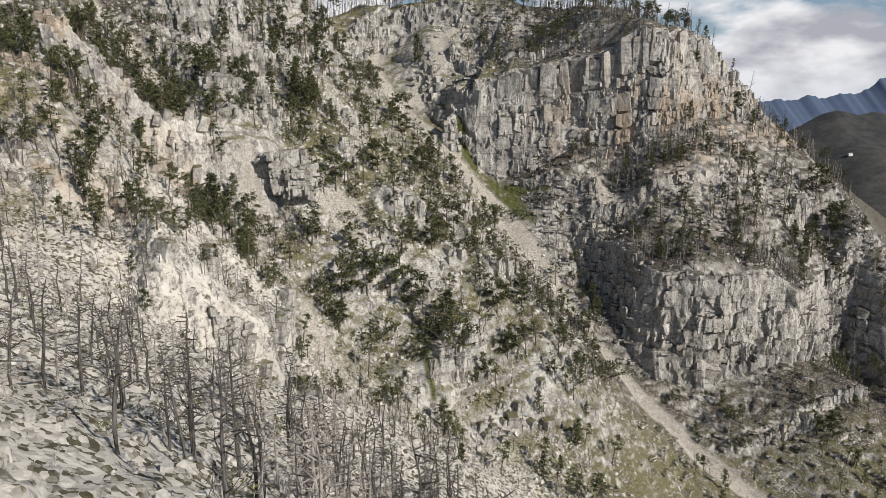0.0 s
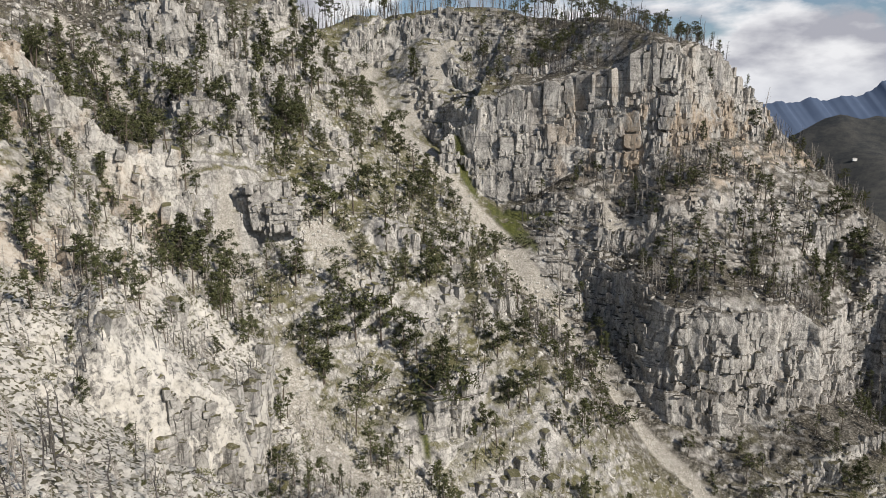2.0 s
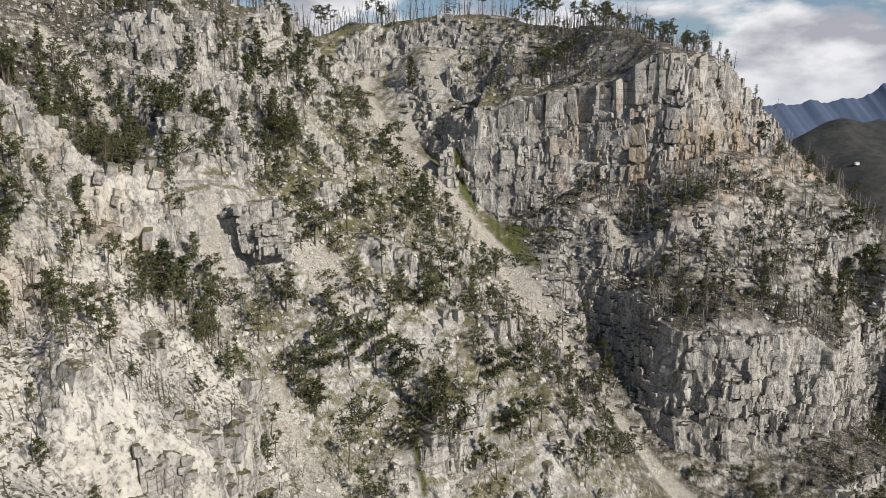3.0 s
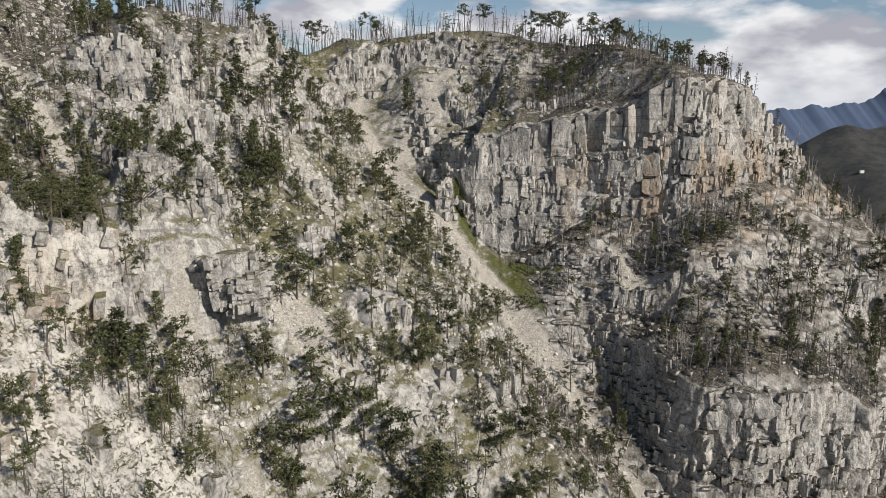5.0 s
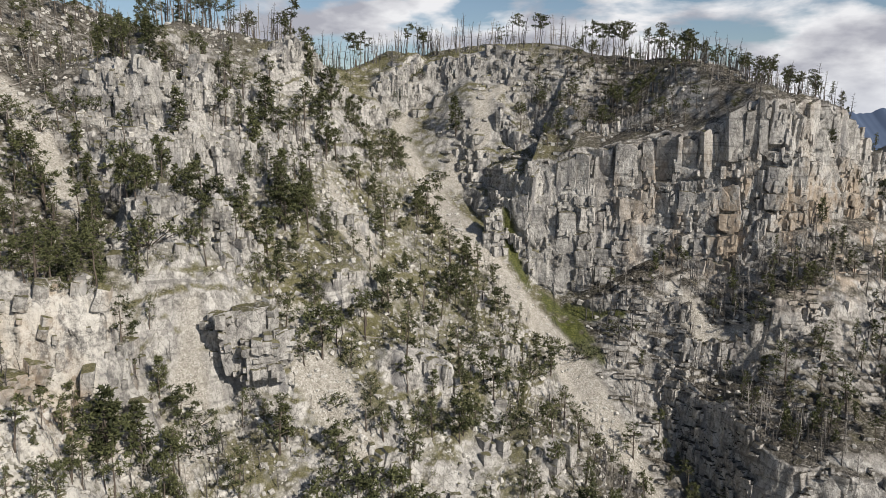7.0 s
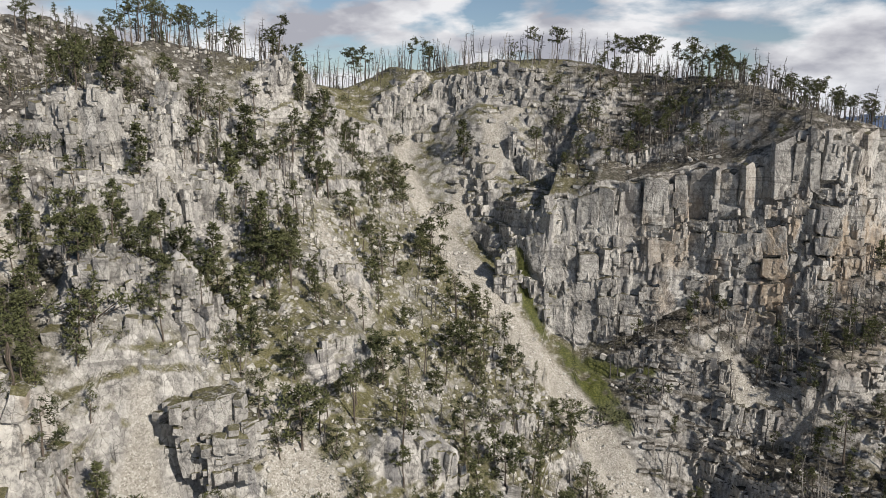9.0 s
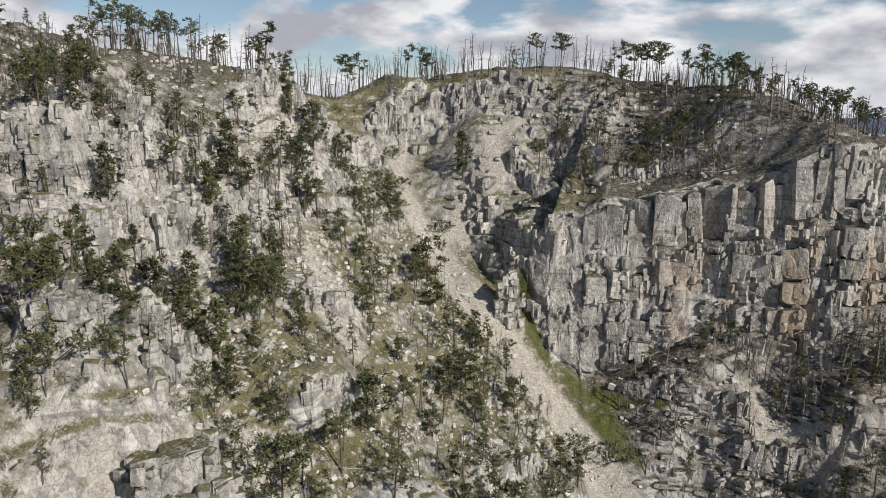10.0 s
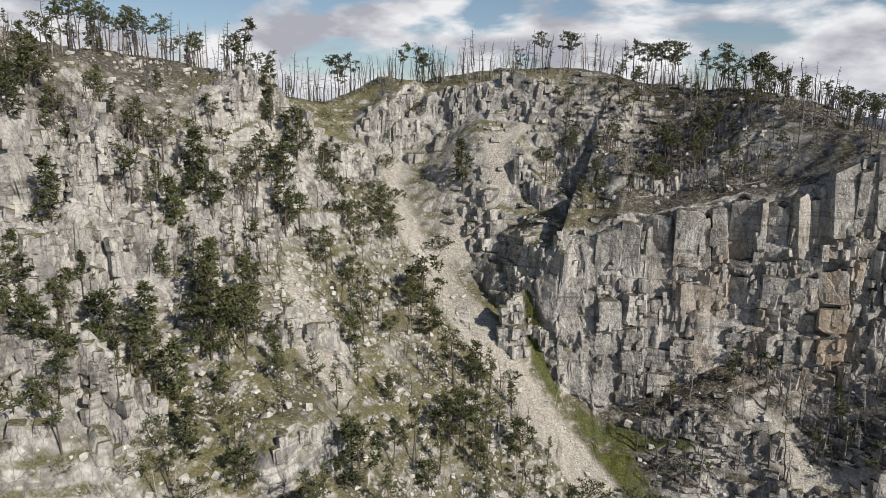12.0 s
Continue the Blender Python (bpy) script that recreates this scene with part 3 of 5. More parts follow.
    edge = np.ones(ROWS_NEAR)
    edge[:4] = edge[-4:] = 0
    push *= fade[:, None] * edge[None]
    way = pn.copy()
    for _ in range(3):
        for axis in (0, 1):
            way = (np.roll(way, 2, axis) + np.roll(way, 5, axis) + way + np.roll(way, -2, axis) + np.roll(way, -5, axis)) / 5
    way /= np.linalg.norm(way, axis=2, keepdims=True)
    level = (np.maximum(rock, ledgy) * smooth(0.16, 0.42, steep))[..., None]
    side = np.stack((way[..., 0], way[..., 1], np.zeros(px.shape)), -1)
    side /= np.linalg.norm(side, axis=2, keepdims=True) + 1e-6
    way = way * (1 - level) + side * level
    x[a, b] += push * way[..., 0]
    y[a, b] += push * way[..., 1]
    z[a, b] += push * way[..., 2] + 0.2 * slab * rise * fade[:, None] * edge[None]
    co = np.stack((x, y, z), -1).reshape(-1, 3)
    i, j = np.meshgrid(np.arange(n_col), np.arange(n_row - 1), indexing="ij")
    i2 = (i + 1) % n_col
    quads = np.stack((i * n_row + j, i * n_row + j + 1, i2 * n_row + j + 1, i2 * n_row + j), -1).reshape(-1, 4)
    me = bpy.data.meshes.new("ground")
    me.vertices.add(len(co))
    me.vertices.foreach_set("co", co.astype(np.float32).ravel())
    me.loops.add(quads.size)
    me.loops.foreach_set("vertex_index", quads.astype(np.int32).ravel())
    me.polygons.add(len(quads))
    me.polygons.foreach_set("loop_start", np.arange(0, quads.size, 4, dtype=np.int32))
    me.update(calc_edges=True)
    full = {k: np.zeros((n_col, n_row), np.float32) for k in ("scree", "turf", "shade_wood", "wood", "bedrock", "pale")}
    full["scree"][a, b], full["turf"][a, b] = scree, turf
    full["bedrock"][a, b] = bedrock * (1 - bare)
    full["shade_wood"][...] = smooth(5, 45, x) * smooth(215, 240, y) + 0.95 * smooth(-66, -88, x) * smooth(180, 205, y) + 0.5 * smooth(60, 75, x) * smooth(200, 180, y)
    # near slope of white rock; second term lightens the left crag as sunlit
    full["pale"][...] = smooth(50, 15, x) * smooth(-90, -65, x) * smooth(205, 165, y) + 0.4 * smooth(-110, -100, x) * smooth(-60, -68, x) * smooth(172, 180, y) * smooth(212, 204, y)
    full["wood"][...] = smooth(900, 1100, np.hypot(x, y))
    for key, v in full.items():
        me.attributes.new(key, "FLOAT", "POINT").data.foreach_set("value", np.clip(v, 0, 1).ravel())
    me.materials.append(GROUND)
    me.shade_smooth()
    ob = tagged(new("ground", me), "steep pale limestone hillside with cliffs, scree and burnt ground", "hillside", kind="structure")
    return ob, x[a, b], y[a, b], z[a, b], steep, scree, rock


ground, GX, GY, GZ, STEEP, SCREE, ROCK = build_ground()


# ---- broken rock ----
def hull(seed, chips=3, rough=0.16):
    """An angular block of unit size with chipped corners: points and triangles."""
    rnd = random.Random(seed)
    bm = bmesh.new()
    for sx in (-0.5, 0.5):
        for sy in (-0.5, 0.5):
            for sz in (-0.5, 0.5):
                corner = Vector((sx * rnd.uniform(1 - rough, 1), sy * rnd.uniform(1 - rough, 1), sz * rnd.uniform(1 - rough, 1)))
                for axis in rnd.sample((0, 1, 2), chips):
                    p = corner.copy()
                    p[axis] *= rnd.uniform(0.5, 0.95)
                    bm.verts.new(p)
    bmesh.ops.convex_hull(bm, input=bm.verts)
    bmesh.ops.delete(bm, geom=[v for v in bm.verts if not v.link_faces], context="VERTS")
    bmesh.ops.triangulate(bm, faces=bm.faces[:])
    bm.verts.index_update()
    v = np.array([tuple(p.co) for p in bm.verts], np.float32)
    f = np.array([[p.index for p in q.verts] for q in bm.faces], np.int32)
    bm.free()
    return v, f


BLOCKS = [hull(300 + i, 2 if i % 2 else 3, (0.18, 0.28, 0.4)[i % 3]) for i in range(16)]
STONES_CUT = [hull(400 + i, 1 if i % 2 else 2, 0.4) for i in range(10)]
BLOCK_MESHES = []
for i, (v, f) in enumerate(BLOCKS):
    bm = bmesh.new()
    points = [bm.verts.new(p) for p in v.tolist()]
    for q in f.tolist():
        bm.faces.new([points[j] for j in q])
    bmesh.ops.subdivide_edges(bm, edges=[e for e in bm.edges if e.calc_length() > 0.3], cuts=2, use_grid_fill=True)
    bmesh.ops.triangulate(bm, faces=bm.faces[:])
    bm.normal_update()
    # weathering: upright flutes, level breaks and chips
    for p in bm.verts:
        c = p.co + Vector((7.3 * i, 0, 0))
        flute = noise.noise(Vector((c.x * 6, c.y * 6, c.z * 1.5)))
        brk = noise.noise(Vector((c.x * 2, c.y * 2, c.z * 9)))
        p.co += p.normal * (0.055 * flute + 0.045 * brk + 0.03 * noise.noise(c * 13))
    me = bpy.data.meshes.new("rock_block")
    bm.to_mesh(me)
    bm.free()
    me.materials.append(GROUND)
    BLOCK_MESHES.append(me)
rock_dice = random.Random(77)


def block_pose(x, y, z, wide, deep, tall, yaw, lean=0.0, side=0.0):
    return Matrix.Translation((x, y, z)) @ Matrix.Rotation(yaw, 4, "Z") @ Matrix.Rotation(lean, 4, "X") @ Matrix.Rotation(side, 4, "Y") @ Matrix.Diagonal((wide, deep, tall, 1))


def joined(name, poses, variants, material, parent=None, label="", category=""):
    """Many small pieces of stone as one body."""
    co, faces, count = [], [], 0
    for m in poses:
        v, f = variants[rock_dice.randrange(len(variants))]
        a = np.array(m)
        co.append(v @ a[:3, :3].T + a[:3, 3])
        faces.append(f + count)
        count += len(v)
    co, faces = np.concatenate(co), np.concatenate(faces)
    me = bpy.data.meshes.new(name)
    me.vertices.add(len(co))
    me.vertices.foreach_set("co", co.astype(np.float32).ravel())
    me.loops.add(faces.size)
    me.loops.foreach_set("vertex_index", faces.ravel())
    me.polygons.add(len(faces))
    me.polygons.foreach_set("loop_start", np.arange(0, faces.size, 3, dtype=np.int32))
    me.materials.append(material)
    me.update(calc_edges=True)
    me.shade_flat()
    ob = tagged(new(name, me), label, category, kind="stuff")
    ob.parent = parent
    return ob


def front(x, y, ux, uy, z, reach):
    """How far along (ux, uy) from (x, y) the hillside first reaches the height z."""
    d = np.linspace(-reach, reach, 61)
    h = height(x[:, None] + ux[:, None] * d, y[:, None] + uy[:, None] * d)
    above = h >= z[:, None]
    return np.where(above.any(1), d[np.argmax(above, 1)], np.nan)


def cliff_blocks(line, tiers, wide, proud, reach, seed, shift=0.0):
    """Pillars and blocks in tiers along a cliff's plan line, set on the face of the hillside: large and small ones."""
    rnd = random.Random(seed)
    spots = []
    for i in range(len(line) - 1):
        (ax, ay, ha), (bx, by, hb) = line[i], line[i + 1]
        long = math.hypot(bx - ax, by - ay)
        at = rnd.uniform(0, wide[0])
        while at < long:
            w = wide[0] + (wide[1] - wide[0]) * rnd.random() ** 1.8
            k = (at + w / 2) / long
            tall = ha + (hb - ha) * k
            if tall > 3.5:
                spots.append((ax + (bx - ax) * k, ay + (by - ay) * k, -(by - ay) / long, (bx - ax) / long, tall, w))
            at += w * 0.93
    if not spots:
        return [], []
    x, y, ux, uy, tall, w = (np.array(c) for c in zip(*spots))
    foot = height(x - ux * reach * 0.45, y - uy * reach * 0.45)
    top = height(x + ux * reach * 0.5, y + uy * reach * 0.5)
    large, small = [], []
    bulge = 1.3 * flat_noise(x / 11, y / 11, seed) + 0.8 * flat_noise(x / 5, y / 5, seed + 1)
    for k in range(len(tiers) - 1):
        lo, hi = foot + (top - foot) * tiers[k], foot + (top - foot) * tiers[k + 1]
        mid = lo + (hi - lo) * 0.45
        d = front(x, y, ux, uy, mid, reach)
        for i in range(len(x)):
            rise = hi[i] - lo[i]
            if np.isnan(d[i]) or rise < 1.5:
                continue
            deep = rnd.uniform(4.0, 6.0) * min(1, rise / 8 + 0.4)
            out = proud + bulge[i] + rnd.uniform(-0.9, 0.9) + 0.9 * (0.5 - tiers[k]) + (0.45 if k % 2 else -0.35) * min(1, (len(tiers) - 2) / 4)
            if rnd.random() < 0.13:
                out -= 1.8
            h = rise * rnd.uniform(0.8, 1.05)
            c = d[i] - out + deep / 2
            yaw = math.atan2(-ux[i], uy[i]) + rnd.gauss(0, 0.3)
            large.append(block_pose(x[i] + ux[i] * c, y[i] + uy[i] * c, lo[i] + h / 2 - 0.06 * rise, w[i] * rnd.uniform(0.95, 1.15), deep, h, yaw, rnd.gauss(0.05, 0.05), rnd.gauss(0, 0.06)))
            for _ in range(7):
                s, e = rnd.uniform(0.7, 2.0), rnd.uniform(0.8, 1.8)
                tall_s = s * rnd.uniform(0.5, 3.2)
                f = d[i] - out - rnd.uniform(-0.35, 0.3) + e / 2
                along_face = rnd.uniform(-0.5, 0.5) * w[i]
                small.append(block_pose(x[i] + ux[i] * f + uy[i] * along_face, y[i] + uy[i] * f - ux[i] * along_face, lo[i] + rise * rnd.uniform(0.0, 0.85) - 0.25 * tall_s, s, e, tall_s, yaw + rnd.gauss(0, 0.25), rnd.gauss(0, 0.06), rnd.gauss(0, 0.06)))
    return large, small


def rock_face(name, label, large, small):
    """A face of rock: up to three hundred large blocks as pieces of their own, the rest in one body."""
    root = tagged(new(name), label, "cliff", kind="structure")
    for m in large[:290]:
        ob = new("rock_block", BLOCK_MESHES[rock_dice.randrange(len(BLOCK_MESHES))])
        ob.parent = root
        ob.matrix_basis = m
    joined("broken_rock", large[290:] + small, BLOCKS, GROUND, root)
    return root


UPPER_TIERS = (0.0, 0.13, 0.26, 0.38, 0.57, 0.63, 1.0)
LOWER_TIERS = (0.0, 0.2, 0.36, 0.5, 0.66, 0.82, 1.0)
rock_face("cliff_upper", "tall grey limestone cliff of upright pillars with ochre stains", *cliff_blocks(UPPER_CLIFF, UPPER_TIERS, (1.6, 7.0), 0.7, 12, 501))
rock_face("cliff_lower", "stepped pale limestone cliff with dark overhung foot", *cliff_blocks(LOWER_CLIFF, LOWER_TIERS, (2.2, 7.5), 0.6, 10, 502))
crag_large, crag_small = [], []
for i, (ax, ay, bx, by, tall, run) in enumerate(CRAGS):
    tiers = (0.0, 0.5, 1.0) if tall > 8 else (0.0, 1.0)
    a, b = cliff_blocks(((ax, ay, tall), (bx, by, tall)), tiers, (1.4, 3.4) if tall > 5 else (1.8, 4.2), 0.35, 5, 520 + i)
    crag_large += a
    crag_small += b
rock_face("crags", "broken pale limestone crags standing out of the slope", crag_large, crag_small)


def slope_way(x, y):
    """The way downhill, as an angle for a block's front."""
    gx, gy = height(x + 2.5, y) - height(x - 2.5, y), height(x, y + 2.5) - height(x, y - 2.5)
    return np.arctan2(-gx, gy)


def pick_ground(weight, count, seed):
    gen = np.random.RandomState(seed)
    w = weight.ravel().cumsum()
    at = np.searchsorted(w, gen.rand(count) * w[-1])
    return GX.flat[at], GY.flat[at], GZ.flat[at], gen


BARE = patch(BEDROCK, GX, GY, 2.0)
spacing = np.ones(GX.shape)
spacing[1:-1, 1:-1] = np.abs((GX[2:, 1:-1] - GX[:-2, 1:-1]) * (GY[1:-1, 2:] - GY[1:-1, :-2]) - (GX[1:-1, 2:] - GX[1:-1, :-2]) * (GY[2:, 1:-1] - GY[:-2, 1:-1])) / 4
x, y, z, gen = pick_ground(BARE * spacing * (0.25 + smooth(-0.2, 0.4, flat_noise(GX / 9, GY / 9, 66))), 1000, 611)
turn = slope_way(x, y)
outcrop = []
for i in range(len(x)):
    s = 0.8 + 2.6 * gen.rand() ** 2
    tall = s * gen.uniform(1.0, 2.2)
    outcrop.append(block_pose(x[i], y[i], z[i] + tall * gen.uniform(-0.2, 0.12), s * gen.uniform(0.7, 1.3), s * gen.uniform(0.8, 1.4), tall, 0.35 + 0.5 * turn[i] + gen.normal(0, 0.2), gen.normal(0.12, 0.08), gen.normal(0.14, 0.08)))
outcrop.sort(key=lambda m: m.translation.y)
rock_face("outcrop", "upright slabs of bare grey limestone on the slope", outcrop[:290], outcrop[290:])

# thin beds crop out as level ledges on the burnt slopes beside the cliffs
terrace = smooth(20, 45, GX) * smooth(235, 262, GY) * smooth(322, 300, GY) + smooth(-22, -8, GX) * smooth(60, 40, GX) * smooth(322, 335, GY) * smooth(386, 372, GY) + 0.6 * smooth(60, 75, GX) * smooth(240, 225, GY) * smooth(180, 195, GY)
terrace = terrace * (1 - patch(TURFS, GX, GY, 2.5))
level = (GZ + 0.06 * GX) / 3.1 + 0.35 * flat_noise(GX / 20, GY / 20, 67)
terrace = terrace * (np.abs(level - np.round(level)) < 0.13) * smooth(0.08, 0.16, STEEP) * (1 - SCREE) * smooth(-0.5, 0.1, flat_noise(GX / 12, GY / 12, 68)) * spacing
x, y, z, gen = pick_ground(terrace, 1100, 612)
turn = slope_way(x, y)
beds = []
for i in range(len(x)):
    s = 1.2 + 3.4 * gen.rand() ** 1.5
    thick = gen.uniform(0.5, 1.5)
    beds.append(block_pose(x[i], y[i], z[i] + gen.uniform(-0.25, 0.3), s, gen.uniform(1.6, 3.2), thick, turn[i] + gen.normal(0, 0.2), gen.normal(0, 0.05), gen.normal(0.03, 0.04)))
beds.sort(key=lambda m: m.translation.y)
rock_face("ledges", "level broken limestone ledges on the burnt slope", beds[:290], beds[290:])


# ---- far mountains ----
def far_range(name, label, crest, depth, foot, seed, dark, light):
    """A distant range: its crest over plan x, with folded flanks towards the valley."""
    # aerial haze is put into the base colour as an even blue
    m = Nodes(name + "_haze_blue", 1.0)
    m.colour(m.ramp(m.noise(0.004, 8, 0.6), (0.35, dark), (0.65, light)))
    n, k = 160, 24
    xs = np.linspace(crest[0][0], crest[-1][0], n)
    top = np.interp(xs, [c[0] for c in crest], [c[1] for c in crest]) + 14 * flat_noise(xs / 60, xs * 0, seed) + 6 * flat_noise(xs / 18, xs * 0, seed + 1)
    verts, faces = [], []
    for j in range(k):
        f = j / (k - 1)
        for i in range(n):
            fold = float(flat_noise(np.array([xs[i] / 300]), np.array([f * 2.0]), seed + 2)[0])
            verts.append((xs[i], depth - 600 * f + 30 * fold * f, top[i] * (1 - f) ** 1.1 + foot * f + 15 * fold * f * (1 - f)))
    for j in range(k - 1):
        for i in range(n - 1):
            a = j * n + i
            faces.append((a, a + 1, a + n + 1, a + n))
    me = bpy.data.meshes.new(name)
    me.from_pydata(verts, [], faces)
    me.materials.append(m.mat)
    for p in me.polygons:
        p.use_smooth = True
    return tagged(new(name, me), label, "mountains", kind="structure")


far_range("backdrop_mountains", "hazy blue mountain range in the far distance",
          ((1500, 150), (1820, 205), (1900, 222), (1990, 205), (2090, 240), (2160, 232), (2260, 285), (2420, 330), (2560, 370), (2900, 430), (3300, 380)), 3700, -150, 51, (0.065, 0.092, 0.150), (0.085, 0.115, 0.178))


# ---- plants ----
class Shape:
    """Loose triangles and quads of one material, to be made into a mesh."""

    def __init__(self):
        self.v, self.f = [], []

    def tube(self, a, b, ra, rb, sides=3):
        a, b = Vector(a), Vector(b)
        q = (b - a).to_track_quat("Z", "Y")
        base = len(self.v)
        for c, r in ((a, ra), (b, rb)):
            for i in range(sides):
                t = 2 * math.pi * i / sides
                self.v.append(c + q @ Vector((r * math.cos(t), r * math.sin(t), 0)))
        for i in range(sides):
            j = (i + 1) % sides
            self.f.append((base + i, base + j, base + sides + j, base + sides + i))
        return self

    def chain(self, points, radii, sides=5):
        """One unbroken tapering tube through several points."""
        base = len(self.v)
        for k, (c, r) in enumerate(zip(points, radii)):
            q = (points[min(k + 1, len(points) - 1)] - points[max(k - 1, 0)]).to_track_quat("Z", "Y")
            for i in range(sides):
                t = 2 * math.pi * i / sides
                self.v.append(c + q @ Vector((r * math.cos(t), r * math.sin(t), 0)))
        for k in range(len(points) - 1):
            for i in range(sides):
                j = (i + 1) % sides
                a = base + k * sides
                self.f.append((a + i, a + j, a + sides + j, a + sides + i))
        self.f.append(tuple(base + (len(points) - 1) * sides + i for i in range(sides)))
        return self

    def tuft(self, rnd, at, size, blades, flat=0.6):
        """A clump of needles: narrow blades that spread from one point."""
        at = Vector(at)
        for _ in range(blades):
            d = Vector((rnd.gauss(0, 1), rnd.gauss(0, 1), rnd.gauss(0.25, flat))).normalized()
            side = d.cross(Vector((rnd.gauss(0, 1), rnd.gauss(0, 1), rnd.gauss(0, 1)))).normalized()
            start = at + d * size * rnd.uniform(-0.1, 0.35)
            tip = at + d * size * rnd.uniform(0.75, 1.2)
            w = size * rnd.uniform(0.12, 0.24)
            base = len(self.v)
            mid = start.lerp(tip, 0.4)
            self.v += [mid + side * w, tip, start - side * w]
            self.f.append((base, base + 1, base + 2))
        return self

    def mesh(self, name, material):
        me = bpy.data.meshes.new(name)
        me.from_pydata([tuple(v) for v in self.v], [], self.f)
        me.materials.append(material)
        return me

    def arrays(self):
        return np.array([tuple(v) for v in self.v], np.float32), self.f


def bent_trunk(rnd, tall, r, lean=0.05, steps_up=5, stop=1.0, sides=6):
    s = Shape()
    pts = [Vector((0, 0, -0.8))]
    drift = Vector((rnd.gauss(0, lean), rnd.gauss(0, lean), 0))
    for i in range(1, steps_up + 1):
        f = i / steps_up
        pts.append(Vector((drift.x * tall * f * f + rnd.gauss(0, 0.012) * tall, drift.y * tall * f * f + rnd.gauss(0, 0.012) * tall, tall * f * stop)))
    s.chain(pts, [r * 1.25] + [r * (1 - 0.85 * (i + 1) / steps_up) for i in range(steps_up)], sides)
    return s, pts


def on_trunk(pts, f):
    k = f * (len(pts) - 1)
    i = min(int(k), len(pts) - 2)
    return pts[i].lerp(pts[i + 1], k - i)


def pine_shapes(seed, tall, start, spread, top_flat, limbs, clump, blades):
    """A living pine: trunk with limbs, and a crown of needle clumps with gaps."""
    rnd = random.Random(seed)
    wood, pts = bent_trunk(rnd, tall, 0.022 * tall, 0.06)
    leaves = Shape()
    for i in range(limbs):
        f = start + (1 - start) * (i + rnd.random() * 0.7) / limbs
        k = (f - start) / (1 - start)
        long = spread * (1 - 0.75 * k) * rnd.uniform(0.6, 1.15) if not top_flat else spread * (0.45 + 0.75 * math.sin(math.pi * min(0.92, 0.2 + 0.75 * k))) * rnd.uniform(0.55, 1.1)
        turn = rnd.uniform(0, 2 * math.pi)
        root = on_trunk(pts, f)
        tip = root + Vector((math.cos(turn) * long, math.sin(turn) * long, long * rnd.uniform(-0.05, 0.4)))
        wood.tube(root, tip, 0.006 * tall * (1.2 - k), 0.012, 3)
        for g in range(max(2, int(long / clump * 1.2))):
            q = rnd.uniform(0.4, 1.05)
            leaves.tuft(rnd, root.lerp(tip, q) + Vector((rnd.gauss(0, 0.2), rnd.gauss(0, 0.2), rnd.gauss(0.1, 0.12))) * clump, clump * rnd.uniform(0.7, 1.25), blades)
    leaves.tuft(rnd, pts[-1], clump, blades)
    return (("trunk", wood, BARK), ("crown", leaves, NEEDLES))


def snag_shapes(seed, tall, branches, material, lean=0.05, start=0.3, droop=0.2, apart=False, name="trunk"):
    """A burnt dead pine: bare tapering trunk and thin bare branches, which are parts of their own on trees close by."""
    rnd = random.Random(seed)
    wood, pts = bent_trunk(rnd, tall, 0.016 * tall + 0.03, lean, 5, 1.0, 6 if apart else 5)
    parts = [(name, wood, material)]
    for i in range(branches):
        twigs = Shape() if apart else wood
        f = start + (0.97 - start) * (i + rnd.random()) / branches
        turn = rnd.uniform(0, 2 * math.pi)
        long = tall * (0.25 if apart else 0.19) * (1.15 - f) * rnd.uniform(0.5, 1.3) + 0.2
        root = on_trunk(pts, f)
        tip = root + Vector((math.cos(turn) * long, math.sin(turn) * long, long * rnd.uniform(-droop, 0.55)))
        mid = root.lerp(tip, 0.55) + Vector((rnd.gauss(0, 0.05), rnd.gauss(0, 0.05), rnd.gauss(0, 0.08))) * long
        if apart:
            twigs.chain((root, mid, tip), (0.06, 0.04, 0.012), 3)
        else:
            twigs.tube(root, tip, 0.055, 0.012, 3)
        for _ in range(4 if apart else 1):
            if rnd.random() < (0.8 if apart else 0.4):
                side = mid + Vector((rnd.gauss(0, 0.35), rnd.gauss(0, 0.35), rnd.gauss(0.1, 0.2))) * long
                twigs.tube(mid, side, 0.03, 0.01, 3)
        if apart:
            parts.append(("branch", twigs, material))
    return parts


def log_shapes(seed, long, material):
    """A fallen dead trunk with stubs of branches, lying along x."""
    rnd = random.Random(seed)
    wood = Shape()
    pts = [Vector((-long / 2 + long * i / 5, rnd.gauss(0, 0.15), 0.12 + rnd.gauss(0, 0.08))) for i in range(6)]
    wood.chain(pts, [0.2 - 0.03 * i for i in range(6)], 6)
    return [("trunk", wood, material)]


def boulder_shapes(seed, wide, deep, tall):
    """A broken block of limestone with flat faces and chipped corners."""
    v, f = hull(seed, 3, 0.35)
    shape = Shape()
    shape.v = [Vector((p[0] * wide * 2, p[1] * deep * 2, p[2] * tall * 2)) for p in v.tolist()]
    shape.f = [tuple(q) for q in f.tolist()]
    return [("stone", shape, STONE_MAT)]


